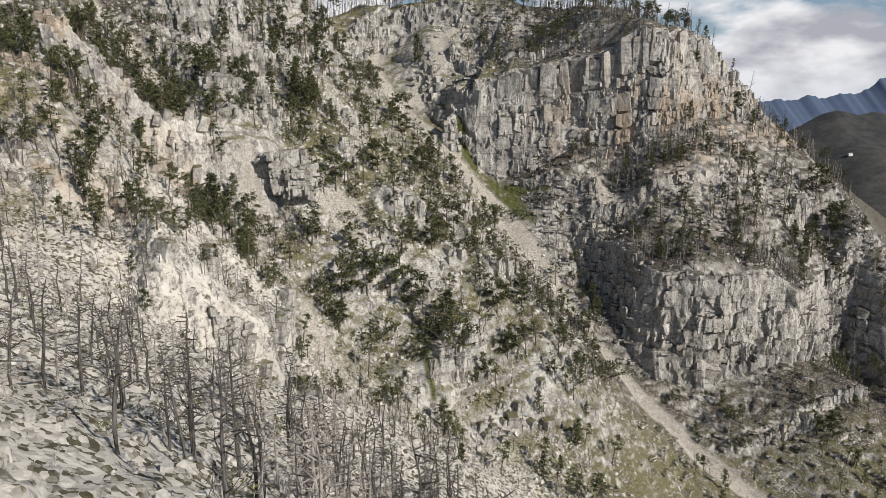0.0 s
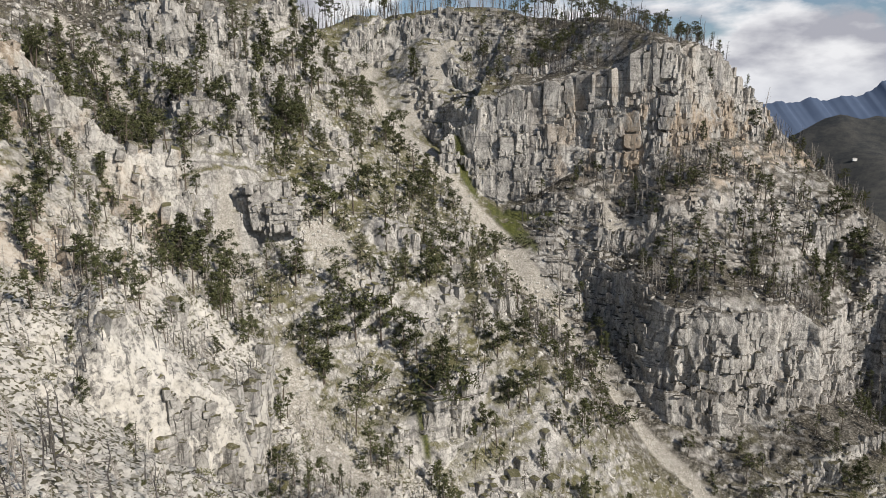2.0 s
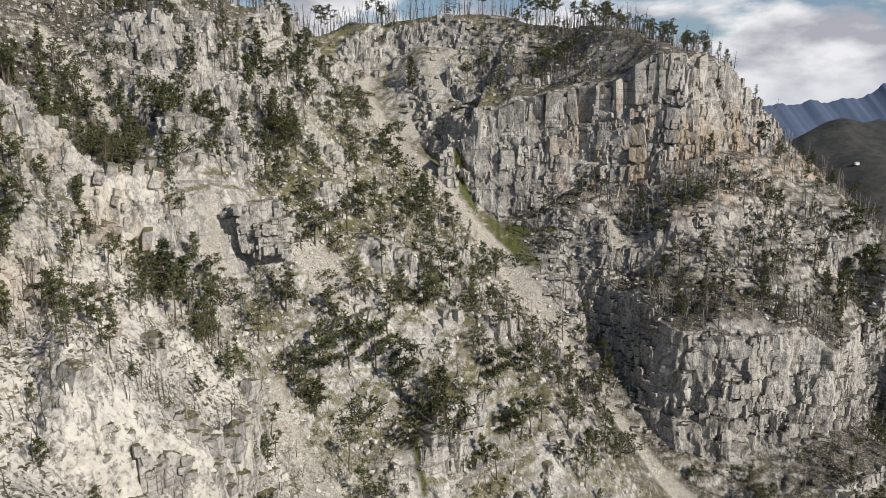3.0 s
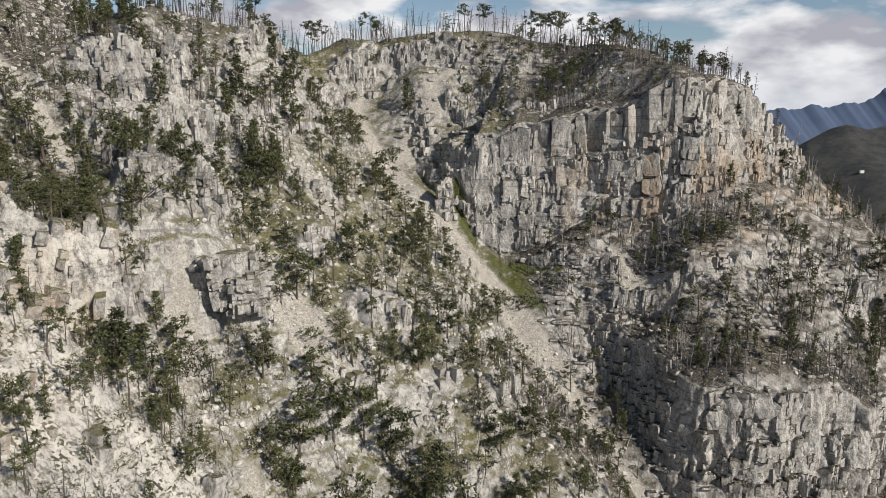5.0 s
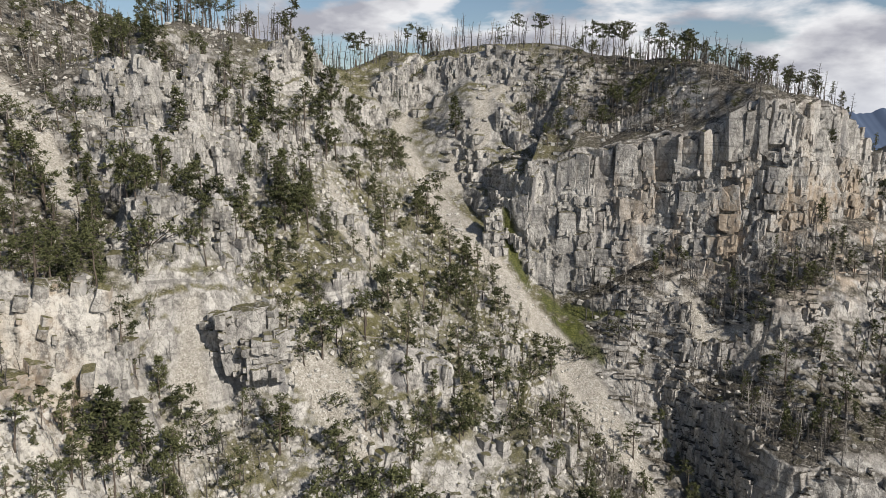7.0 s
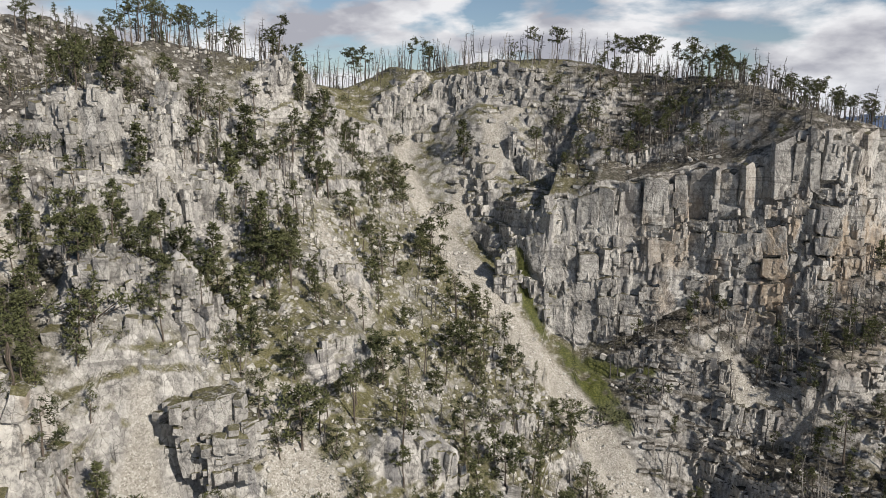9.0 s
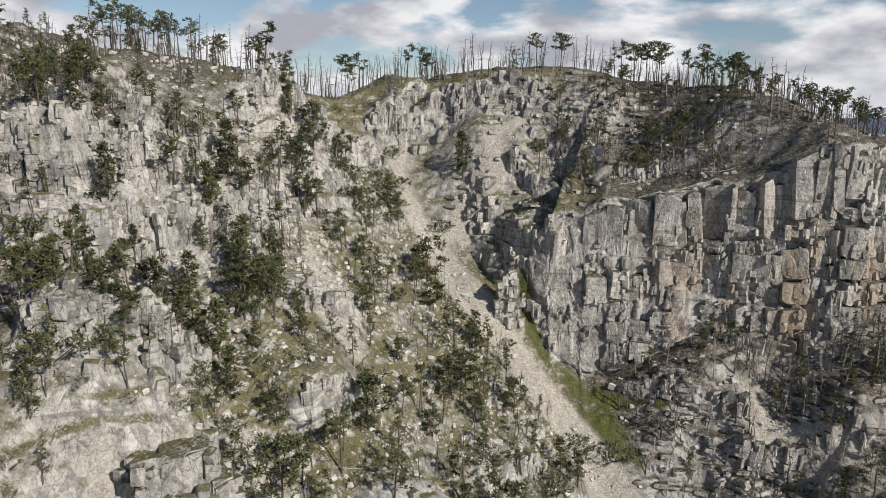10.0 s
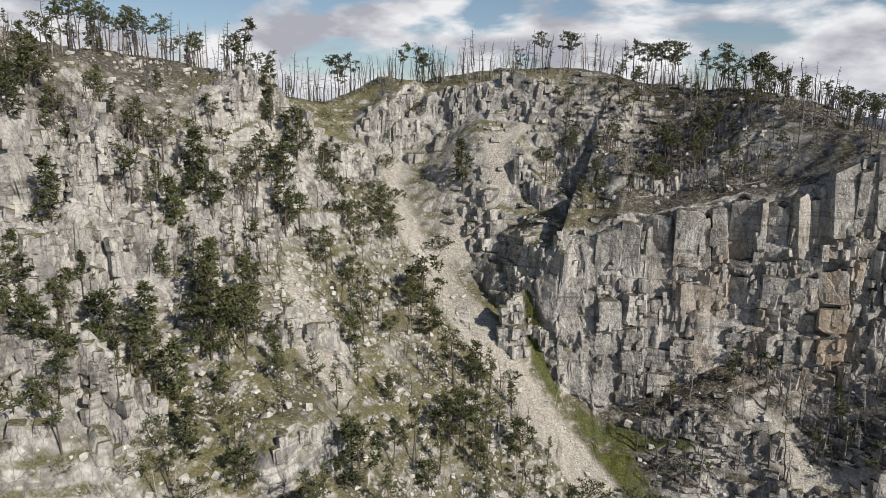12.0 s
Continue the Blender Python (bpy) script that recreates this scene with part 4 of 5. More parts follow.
def bush_shapes(seed, wide, tall, clumps, material, blades=6):
    rnd = random.Random(seed)
    wood, leaves = Shape(), Shape()
    for i in range(clumps):
        turn, out = rnd.uniform(0, 2 * math.pi), math.sqrt(rnd.random())
        p = Vector((math.cos(turn) * out * wide, math.sin(turn) * out * wide, tall * (1 - 0.6 * out * out) * rnd.uniform(0.35, 1)))
        if i % 3 == 0:
            wood.tube((0, 0, -0.4), p, 0.05, 0.015, 3)
        leaves.tuft(rnd, p, 0.42 * rnd.uniform(0.7, 1.3), blades, 0.9)
    return (("stem", wood, BARK), ("foliage", leaves, material))


KINDS = {
    "pine_tall": (pine_shapes(1, 10.5, 0.64, 1.9, True, 16, 0.78, 11), "pine_tree", "tall living pine with bare lower trunk and flat dark green crown", "pine"),
    "pine_flag": (pine_shapes(2, 9.0, 0.52, 1.7, True, 16, 0.74, 11), "pine_tree", "slender living pine with open dark green crown", "pine"),
    "pine_cone": (pine_shapes(3, 8.0, 0.16, 1.9, False, 26, 0.8, 10), "pine_tree", "dense dark green conical pine growing on the slope", "pine"),
    "pine_young": (pine_shapes(4, 5.0, 0.12, 1.5, False, 20, 0.68, 10), "pine_tree", "young bushy green pine on rocky ground", "pine"),
    "pine_thin": (pine_shapes(5, 8.5, 0.3, 1.5, False, 18, 0.62, 9), "pine_tree", "thin half-scorched pine with sparse green needles", "pine"),
    "pine_dense": (pine_shapes(6, 9.0, 0.06, 2.6, False, 36, 0.85, 11), "pine_tree", "dense dark green conical pine rooted between rocks", "pine"),
    "pine_broad": (pine_shapes(7, 8.5, 0.22, 3.0, True, 30, 0.85, 11), "pine_tree", "broad dark green pine with layered branches", "pine"),
    "pine_open": (pine_shapes(8, 9.0, 0.3, 2.3, True, 22, 0.62, 8), "pine_tree", "open half-bare pine with sparse olive needles", "pine"),
    "pine_crest": (pine_shapes(9, 10.5, 0.56, 2.6, True, 24, 0.85, 12), "pine_tree", "tall pine with bare trunk and flat dark crown on the crest", "pine"),
    "pine_dwarf": (bush_shapes(25, 2.3, 1.7, 60, NEEDLES, 7), "dwarf_pine", "low spreading dark green dwarf pine", "bush"),
    "bush_tall": (bush_shapes(26, 1.9, 3.0, 60, NEEDLES, 7), "bush", "tall dense dark green pine bush", "bush"),
    "bush_green": (bush_shapes(27, 2.0, 1.2, 50, SHRUB, 7), "bush", "low bright olive-green bush", "bush"),
    "snag_black": (snag_shapes(11, 9.5, 17, CHAR), "dead_pine", "charred dead pine trunk with bare black branches", "dead tree"),
    "snag_thin": (snag_shapes(12, 8.0, 11, CHAR, 0.07, 0.4), "dead_pine", "thin burnt dead pine with few short branches", "dead tree"),
    "snag_grey": (snag_shapes(13, 8.5, 20, GREY_WOOD, 0.08, 0.2), "dead_pine", "bleached grey dead pine with many bare twigs", "dead tree"),
    "snag_broken": (snag_shapes(14, 6.0, 8, CHAR, 0.1, 0.5), "dead_pine", "short broken burnt trunk standing on the slope", "dead tree"),
    "near_black": (snag_shapes(15, 10.0, 26, CHAR, 0.05, 0.28, 0.25, True), "dead_pine", "tall charred pine with bare black branches near the edge", "dead tree"),
    "near_grey": (snag_shapes(16, 9.5, 30, GREY_WOOD, 0.06, 0.22, 0.3, True), "dead_pine", "tall bleached dead pine with long grey twigs", "dead tree"),
    "near_thin": (snag_shapes(17, 9.0, 16, CHAR, 0.07, 0.4, 0.2, True), "dead_pine", "slender scorched pine pole with short dead branches", "dead tree"),
    "log_grey": (log_shapes(18, 7.0, GREY_WOOD), "fallen_log", "bleached fallen pine trunk lying on stones", "log"),
    "log_black": (log_shapes(19, 5.5, CHAR), "fallen_log", "charred fallen pine trunk on the burnt slope", "log"),
    "boulder_flat": (boulder_shapes(31, 1.3, 1.0, 0.75), "boulder", "pale angular limestone boulder lying on scree", "boulder"),
    "boulder_tall": (boulder_shapes(32, 0.9, 0.9, 1.1), "boulder", "upright grey limestone block on the slope", "boulder"),
    "boulder_long": (boulder_shapes(33, 1.7, 0.9, 0.8), "boulder", "long broken limestone slab among stones", "boulder"),
    "bush_round": (bush_shapes(21, 1.5, 1.5, 26, SHRUB, 5), "bush", "low round olive-green bush among stones", "bush"),
    "bush_low": (bush_shapes(22, 1.9, 0.9, 28, SHRUB, 5), "bush", "low spreading green shrub on the scree", "bush"),
    "bush_dark": (bush_shapes(23, 1.6, 2.0, 28, NEEDLES, 5), "bush", "dark green dwarf pine bush", "bush"),
    "bush_bare": (snag_shapes(24, 2.6, 13, GREY_WOOD, 0.15, 0.08, 0.2, False, "stem"), "bare_shrub", "leafless grey burnt shrub", "shrub"),
}
MADE = {}


def stand(kind, x, y, z, size, turn, group=""):
    """One plant that stands on the ground as a thing of its own."""
    shapes, name, label, category = KINDS[kind]
    m = Matrix.Translation((x, y, z)) @ Matrix.Rotation(turn, 4, "Z")
    if kind in MADE:
        k = size / MADE[kind].scale.x
        return copy_thing(MADE[kind], m @ Matrix.Diagonal((k, k, k, 1)))
    m = m @ Matrix.Diagonal((size, size, size, 1))
    root = new(name)
    tagged(root, label, category, group)
    for part_name, shape, material in shapes:
        ob = new(part_name, shape.mesh(part_name, material))
        ob.parent = root
    root.matrix_basis = m
    MADE[kind] = root
    return root


def mass(name, label, category, spots):
    """Many far or small plants of several kinds as one body of growth: a mesh with a material for wood and one for leaves."""
    co, faces, mats, slots, many = [], [], [], [], []
    count = 0
    for kind, x, y, z, size, turn in spots:
        c, s = math.cos(turn) * size, math.sin(turn) * size
        for part_name, shape, material in KINDS[kind][0]:
            if not shape.v:
                continue
            if material not in slots:
                slots.append(material)
            if not hasattr(shape, "cache"):
                shape.cache = (shape.arrays()[0], np.array([i for f in shape.f for i in f], np.int32), np.array([len(f) for f in shape.f], np.int32))
            v, loops, sizes = shape.cache
            co.append(np.stack((v[:, 0] * c - v[:, 1] * s + x, v[:, 0] * s + v[:, 1] * c + y, v[:, 2] * size + z), -1))
            faces.append(loops + count)
            many.append(sizes)
            mats.append(np.full(len(sizes), slots.index(material), np.int32))
            count += len(v)
    co, faces, mats, many = np.concatenate(co), np.concatenate(faces), np.concatenate(mats), np.concatenate(many)
    me = bpy.data.meshes.new(name)
    me.vertices.add(len(co))
    me.vertices.foreach_set("co", co.astype(np.float32).ravel())
    me.loops.add(len(faces))
    me.loops.foreach_set("vertex_index", faces.astype(np.int32))
    me.polygons.add(len(many))
    me.polygons.foreach_set("loop_start", (np.cumsum(many) - many).astype(np.int32))
    for material in slots:
        me.materials.append(material)
    me.polygons.foreach_set("material_index", mats)
    me.update(calc_edges=True)
    me.shade_flat()
    return tagged(new(name, me), label, category, kind="stuff")


dice = random.Random(7)


def scatter(weight, count, seed):
    """Places on the ground, drawn by weight per square metre of plan."""
    gen = np.random.RandomState(seed)
    w = (weight * spacing).ravel().cumsum()
    at = np.searchsorted(w, gen.rand(count) * w[-1])
    return [(float(GX.flat[i]), float(GY.flat[i]), float(GZ.flat[i])) for i in at]


def near_place(x, y):
    i = int(np.argmin((GX - x) ** 2 + (GY - y) ** 2))
    return float(GX.flat[i]), float(GY.flat[i]), float(GZ.flat[i])


def mask(x0, x1, y0, y1, soft=10.0):
    return smooth(x0, x0 + soft, GX) * smooth(x1, x1 - soft, GX) * smooth(y0, y0 + soft, GY) * smooth(y1, y1 - soft, GY)


clump1 = 0.45 + smooth(-0.25, 0.55, flat_noise(GX / 15, GY / 15, 61) + 0.5 * flat_noise(GX / 6, GY / 6, 62))
clump2 = 0.2 + smooth(-0.4, 0.5, flat_noise(GX / 18, GY / 18, 63) + 0.4 * flat_noise(GX / 7, GY / 7, 64))
gentle = smooth(0.6, 0.38, STEEP) * (1 - SCREE)
mid_slope = mask(-66, 62, 170, 345) * smooth(-8, 4, -along(GULLY, GX, GY)[0])
west = np.maximum(mask(-150, -40, 185, 345), mask(-150, -62, 130, 200))
ledge = mask(30, 190, 250, 318) + mask(100, 200, 318, 345)
low_east = mask(78, 200, 190, 255)
plateau = mask(8, 120, 322, 375) * smooth(138, 146, GZ)
near_spur = mask(-80, 30, 30, 118)
near_slope = mask(-110, 10, 112, 190)
crest = mask(-150, 130, 285, 420) * smooth(160, 170, GZ)
RIDGE = ((-104, 291), (-97, 301), (-91, 316), (-81, 333), (-70, 351), (-62, 372), (-48, 388), (-31, 396), (-19, 392), (-5, 379), (8, 381), (29, 385), (47, 380), (63, 372), (75, 365), (82, 355), (94, 337))
LIVE = ("pine_tall", "pine_flag", "pine_cone", "pine_young", "pine_thin", "pine_cone", "pine_thin", "pine_flag")
DEAD = ("snag_black", "snag_thin", "snag_grey", "snag_thin", "snag_broken", "snag_grey")


def grow(weight, count, seed, kinds, small, large):
    return [(dice.choice(kinds), x, y, z - 0.25, dice.uniform(small, large), dice.uniform(0, 6.28)) for x, y, z in scatter(weight, count, seed)]


def on_ridge(k, off):
    i = min(int(k), len(RIDGE) - 2)
    f = k - i
    a, b = RIDGE[i], RIDGE[i + 1]
    x, y, z = near_place(a[0] + (b[0] - a[0]) * f + off * 0.2, a[1] + (b[1] - a[1]) * f + off)
    return x, y, z - 0.2


# the larger trees and bushes: plan place and height
DENSE_PINES = (
    (-64, 163, 5.4), (-64, 189, 14.5), (-60, 194, 13.3), (1, 205, 13.1), (-92, 237, 9.2), (-49, 241, 9.5), (-54, 249, 11.7), (-81, 249, 7.8),
    (-78, 256, 11.3), (-85, 257, 9.0), (-74, 257, 4.5), (-63, 257, 11.1), (-55, 266, 16.2), (-64, 273, 13.8), (-64, 282, 17.4), (-61, 318, 6.8),
    (-12, 350, 13.6),
)
BROAD_PINES_A = (
    (-66, 158, 7.6), (-80, 163, 8.5), (-64, 189, 11.0), (-31, 200, 8.3), (-31, 206, 17.1), (-59, 208, 8.6), (-24, 212, 12.1), (21, 214, 9.0),
    (-10, 214, 16.2), (-17, 215, 16.2), (-29, 217, 8.7), (18, 224, 11.3), (137, 226, 9.2), (-76, 228, 9.4), (-36, 231, 12.8), (27, 232, 9.8),
    (-4, 233, 11.2), (-67, 233, 8.1), (-64, 234, 7.6), (-40, 241, 7.7), (-86, 242, 11.9), (-80, 249, 6.7), (-67, 252, 12.1), (-24, 254, 12.0),
    (4, 255, 12.2), (55, 258, 8.8), (-52, 259, 12.3), (-50, 266, 9.1), (-13, 266, 7.0), (-90, 277, 5.9), (-10, 278, 10.5), (-96, 280, 7.5),
)
BROAD_PINES_B = (
    (-60, 281, 9.3), (-32, 283, 7.7), (-7, 284, 8.9), (5, 285, 8.9), (171, 301, 13.9), (-17, 303, 8.3), (-36, 305, 7.0), (167, 309, 14.1),
    (-54, 310, 10.8), (-20, 316, 13.3), (-53, 319, 13.2), (113, 320, 5.4), (125, 325, 6.6), (138, 331, 8.5),
)
CREST_PINES = (
    (-68, 323, 12.9), (-62, 326, 8.2), (76, 366, 11.2), (65, 366, 15.2), (65, 381, 16.5), (21, 382, 12.6), (-35, 384, 12.0), (56, 385, 16.7),
    (47, 386, 13.0), (-58, 386, 16.3), (52, 387, 13.5), (-54, 387, 15.9), (43, 389, 12.7), (-29, 393, 10.3),
)
OPEN_PINES_A = (
    (-54, 130, 6.6), (-86, 155, 8.3), (-56, 161, 5.5), (-63, 169, 8.5), (-64, 179, 7.4), (-62, 185, 6.3), (-77, 194, 10.6), (-65, 198, 10.7),
    (-46, 203, 12.5), (-36, 204, 8.4), (-94, 212, 10.6), (-10, 212, 8.7), (35, 213, 7.3), (9, 214, 5.9), (-41, 214, 17.3), (14, 218, 9.0),
    (31, 220, 9.2), (-14, 221, 10.7), (-24, 222, 8.8), (-84, 223, 10.9), (-14, 224, 12.0), (-24, 227, 7.5), (-96, 227, 14.7), (-39, 228, 7.5),
    (11, 229, 9.3), (14, 230, 7.9), (-10, 231, 9.3), (-57, 237, 5.8), (-17, 238, 11.0), (-58, 249, 8.5), (-110, 251, 7.4), (-37, 253, 6.2),
)
OPEN_PINES_B = (
    (-5, 256, 15.4), (118, 257, 9.1), (-54, 260, 14.0), (-41, 262, 5.5), (100, 265, 13.7), (-35, 266, 7.9), (29, 266, 13.1), (-49, 270, 7.0),
    (25, 271, 11.3), (-75, 271, 6.1), (6, 272, 9.2), (-61, 273, 7.2), (46, 274, 11.8), (88, 276, 13.9), (127, 279, 14.7), (151, 279, 15.4),
    (98, 280, 11.8), (-3, 281, 8.9), (-70, 281, 9.5), (21, 281, 9.7), (166, 282, 13.4), (117, 284, 17.2), (143, 289, 15.5), (82, 289, 12.0),
    (0, 289, 7.9), (-30, 290, 12.9), (-10, 293, 14.9), (-5, 295, 6.7), (-2, 296, 9.5), (114, 297, 10.1), (-58, 302, 14.6), (-60, 304, 8.4),
)
OPEN_PINES_C = (
    (126, 304, 11.8), (101, 309, 6.2), (-24, 314, 5.8), (28, 323, 6.8), (65, 336, 5.8), (52, 337, 4.9), (69, 339, 6.8), (33, 340, 6.5),
    (62, 344, 6.0), (48, 354, 7.1), (37, 361, 6.3), (45, 368, 5.6), (5, 372, 9.4),
)
DARK_BUSHES = (
    (-49, 220, 4.9), (106, 227, 8.8), (-30, 233, 9.2), (131, 233, 9.1), (105, 235, 8.9), (-53, 239, 9.5), (-106, 242, 6.2), (-110, 242, 5.4),
    (120, 244, 6.9), (-102, 250, 6.3), (124, 254, 9.2), (76, 271, 6.8), (104, 295, 7.4), (44, 335, 5.7), (24, 343, 6.6), (28, 355, 6.1),
    (12, 355, 5.2), (-37, 358, 8.0), (20, 359, 7.1), (22, 362, 8.1), (-36, 365, 6.4), (-28, 370, 6.6),
)
DWARF_PINES_A = (
    (3, 201, 8.4), (-40, 202, 3.9), (-20, 204, 6.8), (-55, 206, 4.8), (-57, 211, 3.4), (-28, 215, 5.8), (-32, 225, 3.0), (-73, 227, 6.2),
    (-47, 236, 2.9), (59, 238, 6.2), (9, 246, 5.0), (-49, 251, 1.9), (-99, 253, 4.4), (-50, 255, 2.2), (-75, 257, 3.2), (0, 267, 3.9),
    (-72, 274, 2.4), (15, 276, 4.5), (-22, 284, 2.5), (21, 290, 4.4), (30, 291, 5.3), (43, 297, 3.7), (-68, 301, 1.7), (-44, 303, 3.1),
    (-71, 305, 2.0), (-48, 305, 2.8), (3, 307, 2.9), (-44, 321, 3.6), (51, 321, 2.1), (-48, 324, 3.4), (-41, 325, 3.7), (-38, 326, 3.4),
)
DWARF_PINES_B = (
    (-33, 329, 3.8), (-46, 330, 3.5), (-33, 339, 3.9), (-36, 340, 4.3), (-18, 340, 4.0), (-39, 343, 3.7), (-39, 348, 3.4), (-34, 348, 4.4),
)
GREEN_BUSHES = (
    (-54, 234, 2.3), (-21, 272, 1.4),
)
for kind, tall, lists in (("pine_dense", 9.0, (DENSE_PINES,)), ("pine_broad", 8.5, (BROAD_PINES_A, BROAD_PINES_B)), ("pine_open", 9.0, (OPEN_PINES_A, OPEN_PINES_B, OPEN_PINES_C)), ("pine_crest", 10.5, (CREST_PINES,)),
                          ("bush_tall", 3.3, (DARK_BUSHES,)), ("pine_dwarf", 1.9, (DWARF_PINES_A, DWARF_PINES_B)), ("bush_green", 1.3, (GREEN_BUSHES,))):
    for x, y, high in itertools.chain(*lists):
        x, y, z = near_place(x, y)
        if kind == "bush_tall":
            high = min(high, 5.5)
        if kind == "pine_crest" and dice.random() < 0.45:
            stand("pine_flag", x, y, z - 0.3, min(high, 13.0) / 9.0, dice.uniform(0, 6.28), "living pines on the slope")
            continue
        stand(kind, x, y, z - 0.3, min(high, 14.0) / tall, dice.uniform(0, 6.28), "living pines on the slope" if kind[:4] == "pine" else "bushes on the slope")

pines = grow(gentle * clump1 * mid_slope, 260, 1, LIVE, 0.6, 1.2)
pines += grow(gentle * clump1 * west, 300, 2, LIVE, 0.65, 1.2)
pines += grow(gentle * clump1 * ledge, 200, 3, LIVE, 0.6, 1.1)
pines += grow(gentle * clump1 * low_east, 80, 4, LIVE, 0.5, 0.95)
pines += grow(smooth(0.7, 0.45, STEEP) * (0.5 + clump1) * plateau, 120, 5, ("pine_tall", "pine_flag", "pine_tall"), 0.55, 1.0)
pines += grow(gentle * mask(-125, -60, 138, 250), 150, 7, LIVE, 0.7, 1.2)
pines += grow(gentle * clump1 * near_slope, 60, 6, ("pine_thin", "pine_young", "pine_flag"), 0.5, 0.95)
for k in (0.3, 0.5, 0.7, 0.9, 1.2, 1.35, 1.5, 1.75, 2.0, 2.2, 2.9, 3.5, 3.9, 5.4, 7.1, 10.2, 12.4, 13.5, 14.2):
    x, y, z = on_ridge(k, dice.uniform(-3, 5))
    pines.append((dice.choice(("pine_tall", "pine_flag", "pine_tall")), x, y, z, dice.uniform(0.95, 1.35), dice.uniform(0, 6.28)))
pines.sort(key=lambda s: s[2] - 0.2 * s[1])
for s in pines[:120]:
    stand(*s, group="living pines on the slope")
mass("pine_wood", "living pines scattered over the far slopes and the ridge", "pines", pines[120:])

snags = grow(gentle * clump2 * mid_slope, 400, 11, DEAD, 0.45, 1.0)
snags += grow(gentle * clump2 * west, 520, 12, DEAD, 0.5, 1.05)
snags += grow(gentle * clump2 * ledge, 640, 13, DEAD, 0.8, 1.35)
snags += grow(gentle * clump2 * low_east, 160, 14, DEAD, 0.4, 0.8)
snags += grow(smooth(0.75, 0.5, STEEP) * (0.5 + clump2) * plateau, 460, 15, DEAD, 0.45, 1.0)
snags += grow(gentle * clump2 * near_spur, 190, 16, ("snag_black", "snag_thin", "snag_black", "snag_grey"), 0.7, 1.15)
close_by = grow(gentle * mask(-62, 14, 31, 92, 6) * (0.4 + smooth(75, 45, GY)), 120, 19, ("near_black", "near_black", "near_thin", "near_grey"), 0.85, 1.3)
snags += grow(smooth(0.75, 0.5, STEEP) * (0.4 + clump2) * near_slope, 400, 17, DEAD, 0.4, 0.85)
snags += grow(gentle * clump2 * crest, 160, 18, DEAD, 0.5, 1.0)
for i in range(300):
    x, y, z = on_ridge(dice.uniform(0.3, 15.8), dice.uniform(-4, 6))
    snags.append((dice.choice(DEAD), x, y, z, dice.uniform(0.75, 1.55), dice.uniform(0, 6.28)))
close_by.sort(key=lambda s: s[2])
snags += close_by[85:]
snags.sort(key=lambda s: s[2])
for s in close_by[:85]:
    stand(*s, group="burnt dead pines")
for s in snags[:215]:
    stand(*s, group="burnt dead pines")
mass("burnt_wood", "burnt dead pines scattered over the slopes and the ridge", "dead trees", snags[215:])

BUSHES = ("bush_round", "bush_low", "bush_dark", "bush_bare", "bush_low", "bush_bare")
bushes = grow(gentle * clump1 * (mid_slope + 0.7 * west), 950, 21, BUSHES, 0.45, 1.2)
bushes += grow(gentle * clump1 * (ledge + plateau), 420, 22, BUSHES, 0.4, 1.0)
bushes += grow(smooth(0.75, 0.5, STEEP) * (near_slope + 0.8 * near_spur), 480, 23, ("bush_bare", "bush_bare", "bush_bare", "bush_low"), 0.6, 1.5)
bushes += grow(smooth(0.75, 0.5, STEEP) * (0.3 + clump2) * near_slope, 380, 25, ("bush_low", "bush_round", "bush_bare", "bush_low"), 0.25, 0.75)
bushes += grow(gentle * clump1 * (mask(-64, -30, 315, 375) + 0.6 * mask(-120, -60, 185, 250)), 170, 24, ("bush_dark", "bush_round", "bush_dark"), 0.7, 1.4)
bushes.sort(key=lambda s: s[2])
for s in bushes[:250]:
    stand(*s, group="bushes on the slope")
mass("undergrowth", "low bushes and bare shrubs scattered over the slopes", "bushes", bushes[250:])


# ---- fallen wood and boulders ----
logs = grow(gentle * (0.4 * mid_slope + 0.4 * west + ledge + 3.5 * plateau + 0.8 * near_slope + 0.8 * near_spur), 280, 31, ("log_grey", "log_black", "log_grey"), 0.5, 1.2)
for kind, x, y, z, size, turn in logs:
    ob = stand(kind, x, y, z + 0.35, size, turn, "fallen trunks")
    # a log lies down the slope or along it
    i = int(np.argmin((GX - x) ** 2 + (GY - y) ** 2))
    a, b = divmod(i, GX.shape[1])
    a0, a1, b0, b1 = max(a - 6, 0), min(a + 6, GX.shape[0] - 1), max(b - 6, 0), min(b + 6, GX.shape[1] - 1)
    u = Vector((GX[a1, b] - GX[a0, b], GY[a1, b] - GY[a0, b], GZ[a1, b] - GZ[a0, b]))
    v = Vector((GX[a, b1] - GX[a, b0], GY[a, b1] - GY[a, b0], GZ[a, b1] - GZ[a, b0]))
    n = u.cross(v).normalized()
    n = n if n.z > 0 else -n
    q = Vector((0, 0, 1)).rotation_difference(n)
    ob.matrix_basis = Matrix.Translation((x, y, z + 0.3)) @ q.to_matrix().to_4x4() @ Matrix.Rotation(turn, 4, "Z") @ Matrix.Diagonal((size, size, size, 1))


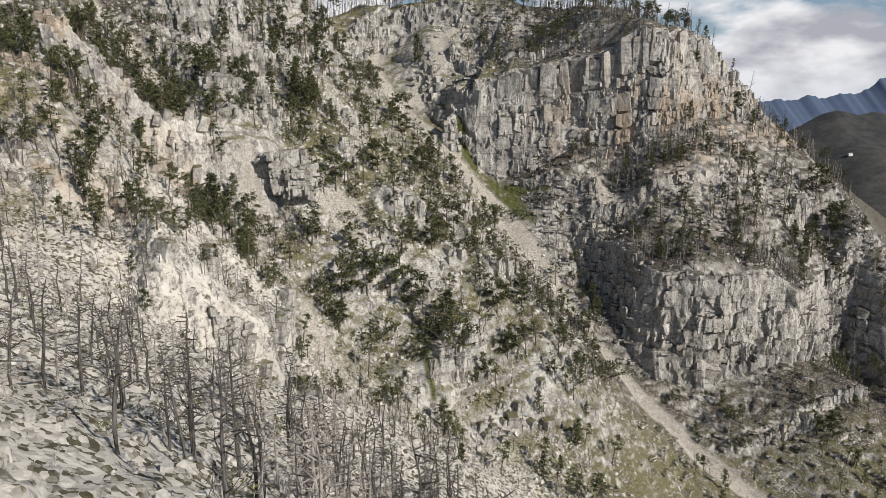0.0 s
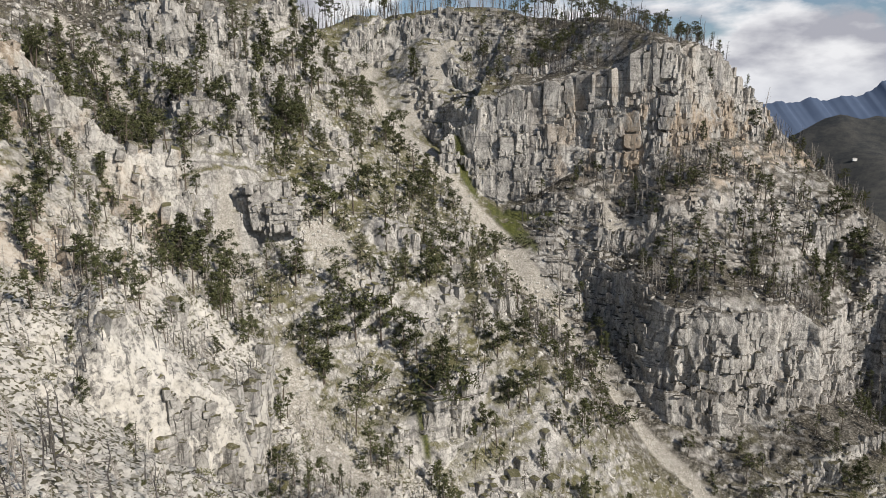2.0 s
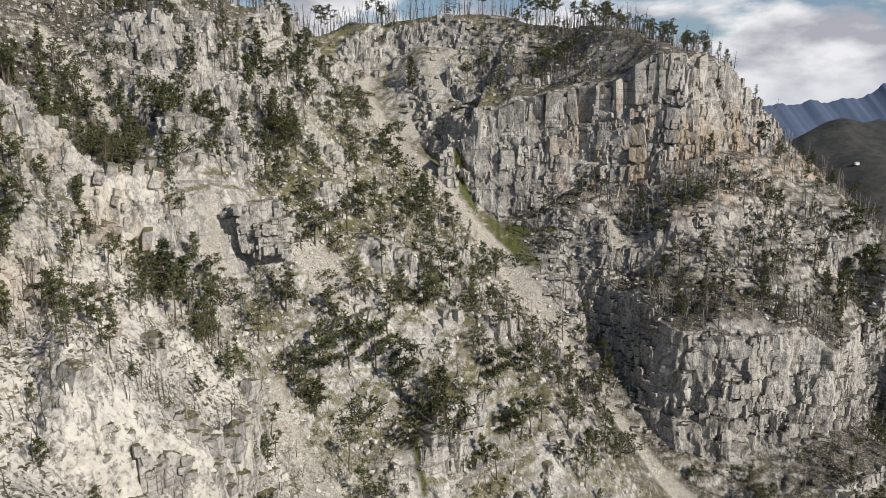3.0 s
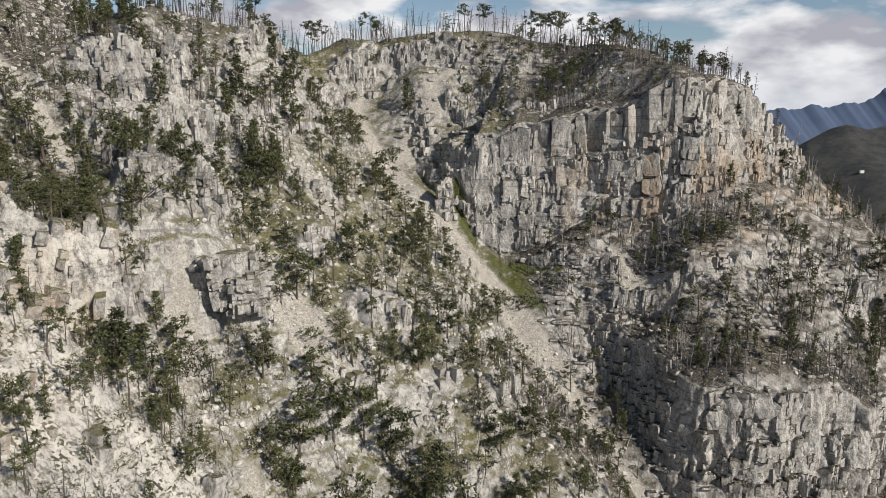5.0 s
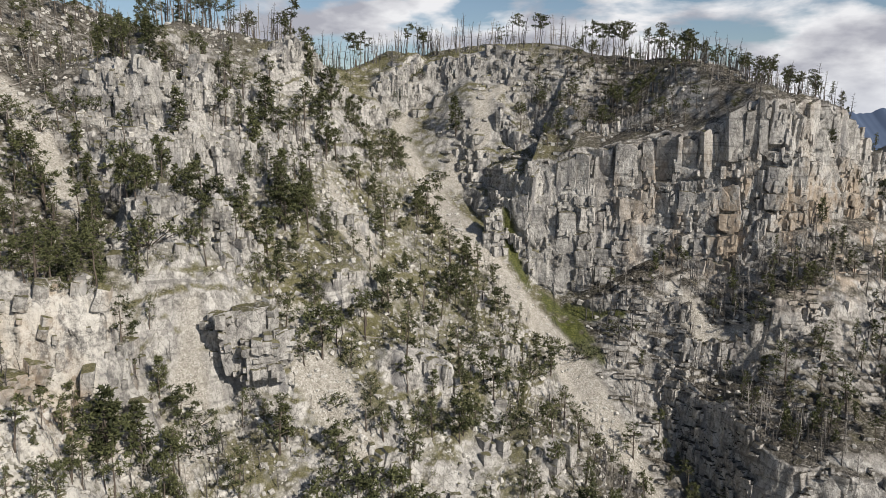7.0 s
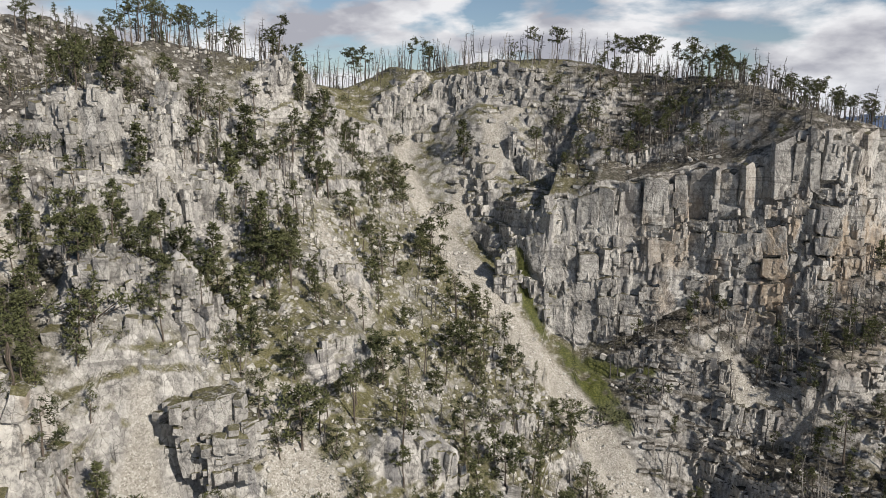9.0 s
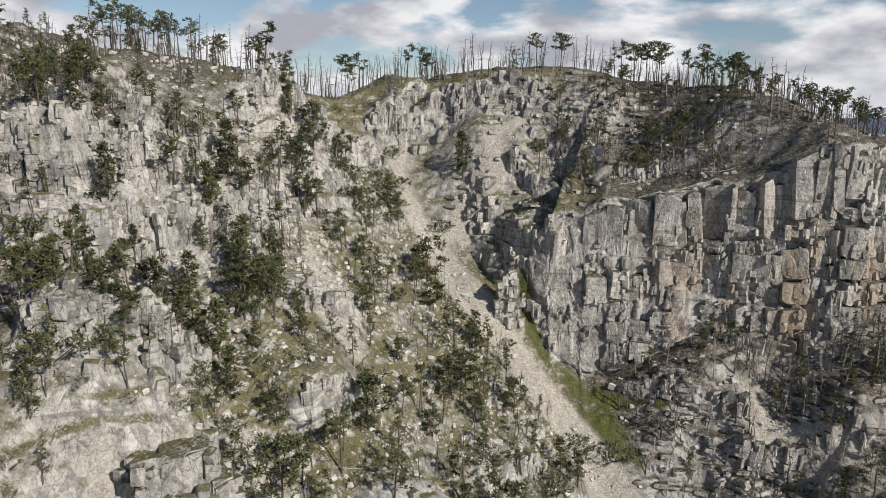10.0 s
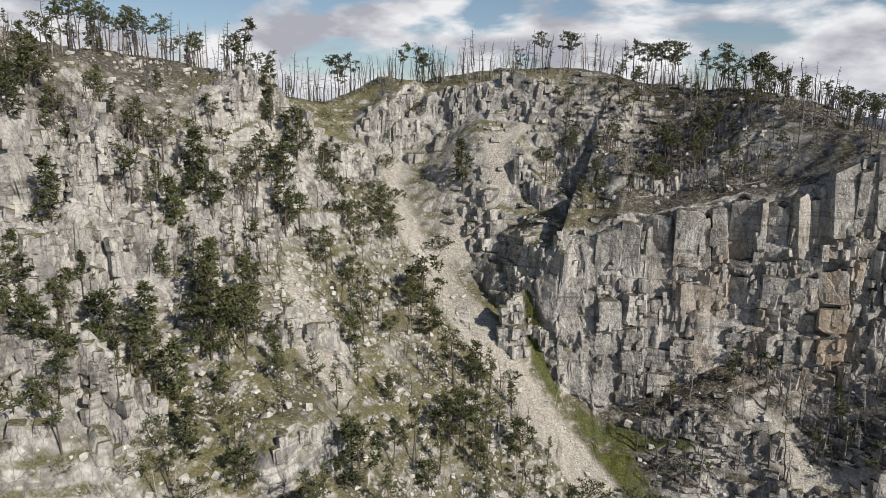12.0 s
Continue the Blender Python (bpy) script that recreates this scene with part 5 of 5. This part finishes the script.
def rock_tower(name, label, x, y, z, pieces, seed):
    """A free-standing mass of rock: large blocks grown together, and chips on its faces. Pieces: offset, size, turn."""
    rnd = random.Random(seed)
    root = tagged(new(name), label, "rock")
    root.location = (x, y, z)
    chips = []
    for ox, oy, oz, w, d, h, turn, lean in pieces:
        ob = new("rock_block", BLOCK_MESHES[rnd.randrange(len(BLOCK_MESHES))])
        ob.parent = root
        ob.matrix_basis = block_pose(ox, oy, oz, w, d, h, turn, lean, rnd.gauss(0, 0.05))
        for _ in range(34):
            p = Vector((rnd.uniform(-0.5, 0.5) * w, -0.47 * d, rnd.uniform(-0.48, 0.48) * h)) if rnd.random() < 0.6 else Vector((0.47 * w, rnd.uniform(-0.5, 0.5) * d, rnd.uniform(-0.48, 0.48) * h))
            p = Matrix.Rotation(turn, 3, "Z") @ p + Vector((ox, oy, oz))
            s = rnd.uniform(0.6, 2.8)
            chips.append(block_pose(p.x, p.y, p.z, s, s, s * rnd.uniform(0.5, 1.6), turn + rnd.gauss(0, 0.3), rnd.gauss(0, 0.1), rnd.gauss(0, 0.1)))
    joined("broken_rock", chips, BLOCKS, GROUND, root)
    return root


rock_tower("rock_tower", "great pale limestone block jutting from the slope", -51.0, 223.0, 101.0, (
    (0, 0, 0.5, 11, 9, 15, 0.25, -0.05), (3.6, -1.0, -2.5, 8, 8, 10, 0.5, 0.0), (-5.0, 1.5, 1.5, 7, 8, 11, 0.1, -0.08), (1.0, 1.5, 5.6, 9, 7, 5, 0.4, 0.0), (5.6, 2.0, -1.0, 6, 7, 9, 0.7, 0.05)), 44)
rock_tower("rock_pinnacle", "pale leaning limestone pinnacle beside the gully", 2.5, 316.0, 112.0, (
    (0, 0, 0, 5.0, 4.5, 13, 0.3, 0.08), (-1.2, -1.0, -3.5, 4.2, 4.0, 8, 0.1, 0.1), (1.6, -0.6, -4.0, 4.5, 4.2, 9, 0.6, 0.06), (0.6, 0.4, 4.5, 2.8, 2.8, 6.5, 0.5, 0.1)), 45)
STONES = ("boulder_flat", "boulder_tall", "boulder_long")
stones = grow(smooth(0.6, 0.38, STEEP) * (0.6 * mid_slope + 0.5 * west + 0.6 * ledge + plateau + near_slope + near_spur), 200, 32, STONES, 0.3, 0.85)
for s in stones:
    stand(*s, group="boulders on the slope")
rubble = []
for weight, count, seed, small, large in ((smooth(0.7, 0.45, STEEP) * (near_slope + 1.2 * near_spur), 3000, 34, 0.25, 1.1), (smooth(0.62, 0.4, STEEP) * (mid_slope + 0.8 * west + 0.35 * ledge + 0.5 * plateau), 5200, 35, 0.4, 1.7), (SCREE, 700, 33, 0.2, 0.7)):
    for x, y, z in scatter(weight * (0.3 + clump2), count, seed):
        s = small + (large - small) * dice.random() ** 2
        rubble.append(block_pose(x, y, z + 0.1 * s, s * dice.uniform(0.8, 1.6), s, s * dice.uniform(0.5, 1.1), dice.uniform(0, 6.28), dice.gauss(0, 0.3), dice.gauss(0, 0.3)))
joined("rubble", rubble, STONES_CUT, STONE_MAT, None, "broken pale limestone blocks strewn over the slopes", "stones")


# ---- a far farmhouse on the wooded hill ----
def farmhouse(x, y):
    z = float(height(np.array([x]), np.array([y]))[0])
    white = Nodes("lime_washed_wall", 0.9)
    white.colour(white.ramp(white.noise(0.8, 5), (0.3, (0.70, 0.69, 0.66)), (0.7, (0.82, 0.81, 0.78))))
    tiles = Nodes("grey_roof_tiles", 0.8)
    tiles.colour(tiles.ramp(tiles.noise(1.2, 5), (0.3, (0.30, 0.28, 0.27)), (0.7, (0.45, 0.43, 0.41))))
    root = tagged(new("house"), "small white farmhouse with grey gabled roof on the hill", "house")
    root.location, root.scale = (x, y, z), (0.6, 0.6, 0.6)
    walls, roof = Shape(), Shape()
    walls.v = [Vector(v) for v in ((-7, -4, -3), (7, -4, -3), (7, 4, -3), (-7, 4, -3), (-7, -4, 5), (7, -4, 5), (7, 4, 5), (-7, 4, 5), (-7, 0, 8), (7, 0, 8))]
    walls.f = [(0, 1, 5, 4), (1, 2, 6, 9, 5), (2, 3, 7, 6), (3, 0, 4, 8, 7), (4, 5, 9, 8), (6, 7, 8, 9)]
    roof.v = [Vector(v) for v in ((-7.6, -4.7, 4.7), (7.6, -4.7, 4.7), (7.6, 0, 8.4), (-7.6, 0, 8.4), (-7.6, 4.7, 4.7), (7.6, 4.7, 4.7), (-7.6, 0, 8.1), (7.6, 0, 8.1))]
    roof.f = [(0, 1, 2, 3), (3, 2, 5, 4), (0, 6, 7, 1), (6, 4, 5, 7), (0, 3, 4, 6), (1, 7, 5, 2)]
    for name, shape, material in (("wall", walls, white.mat), ("roof", roof, tiles.mat)):
        new(name, shape.mesh(name, material)).parent = root


farmhouse(888.0, 1522.0)
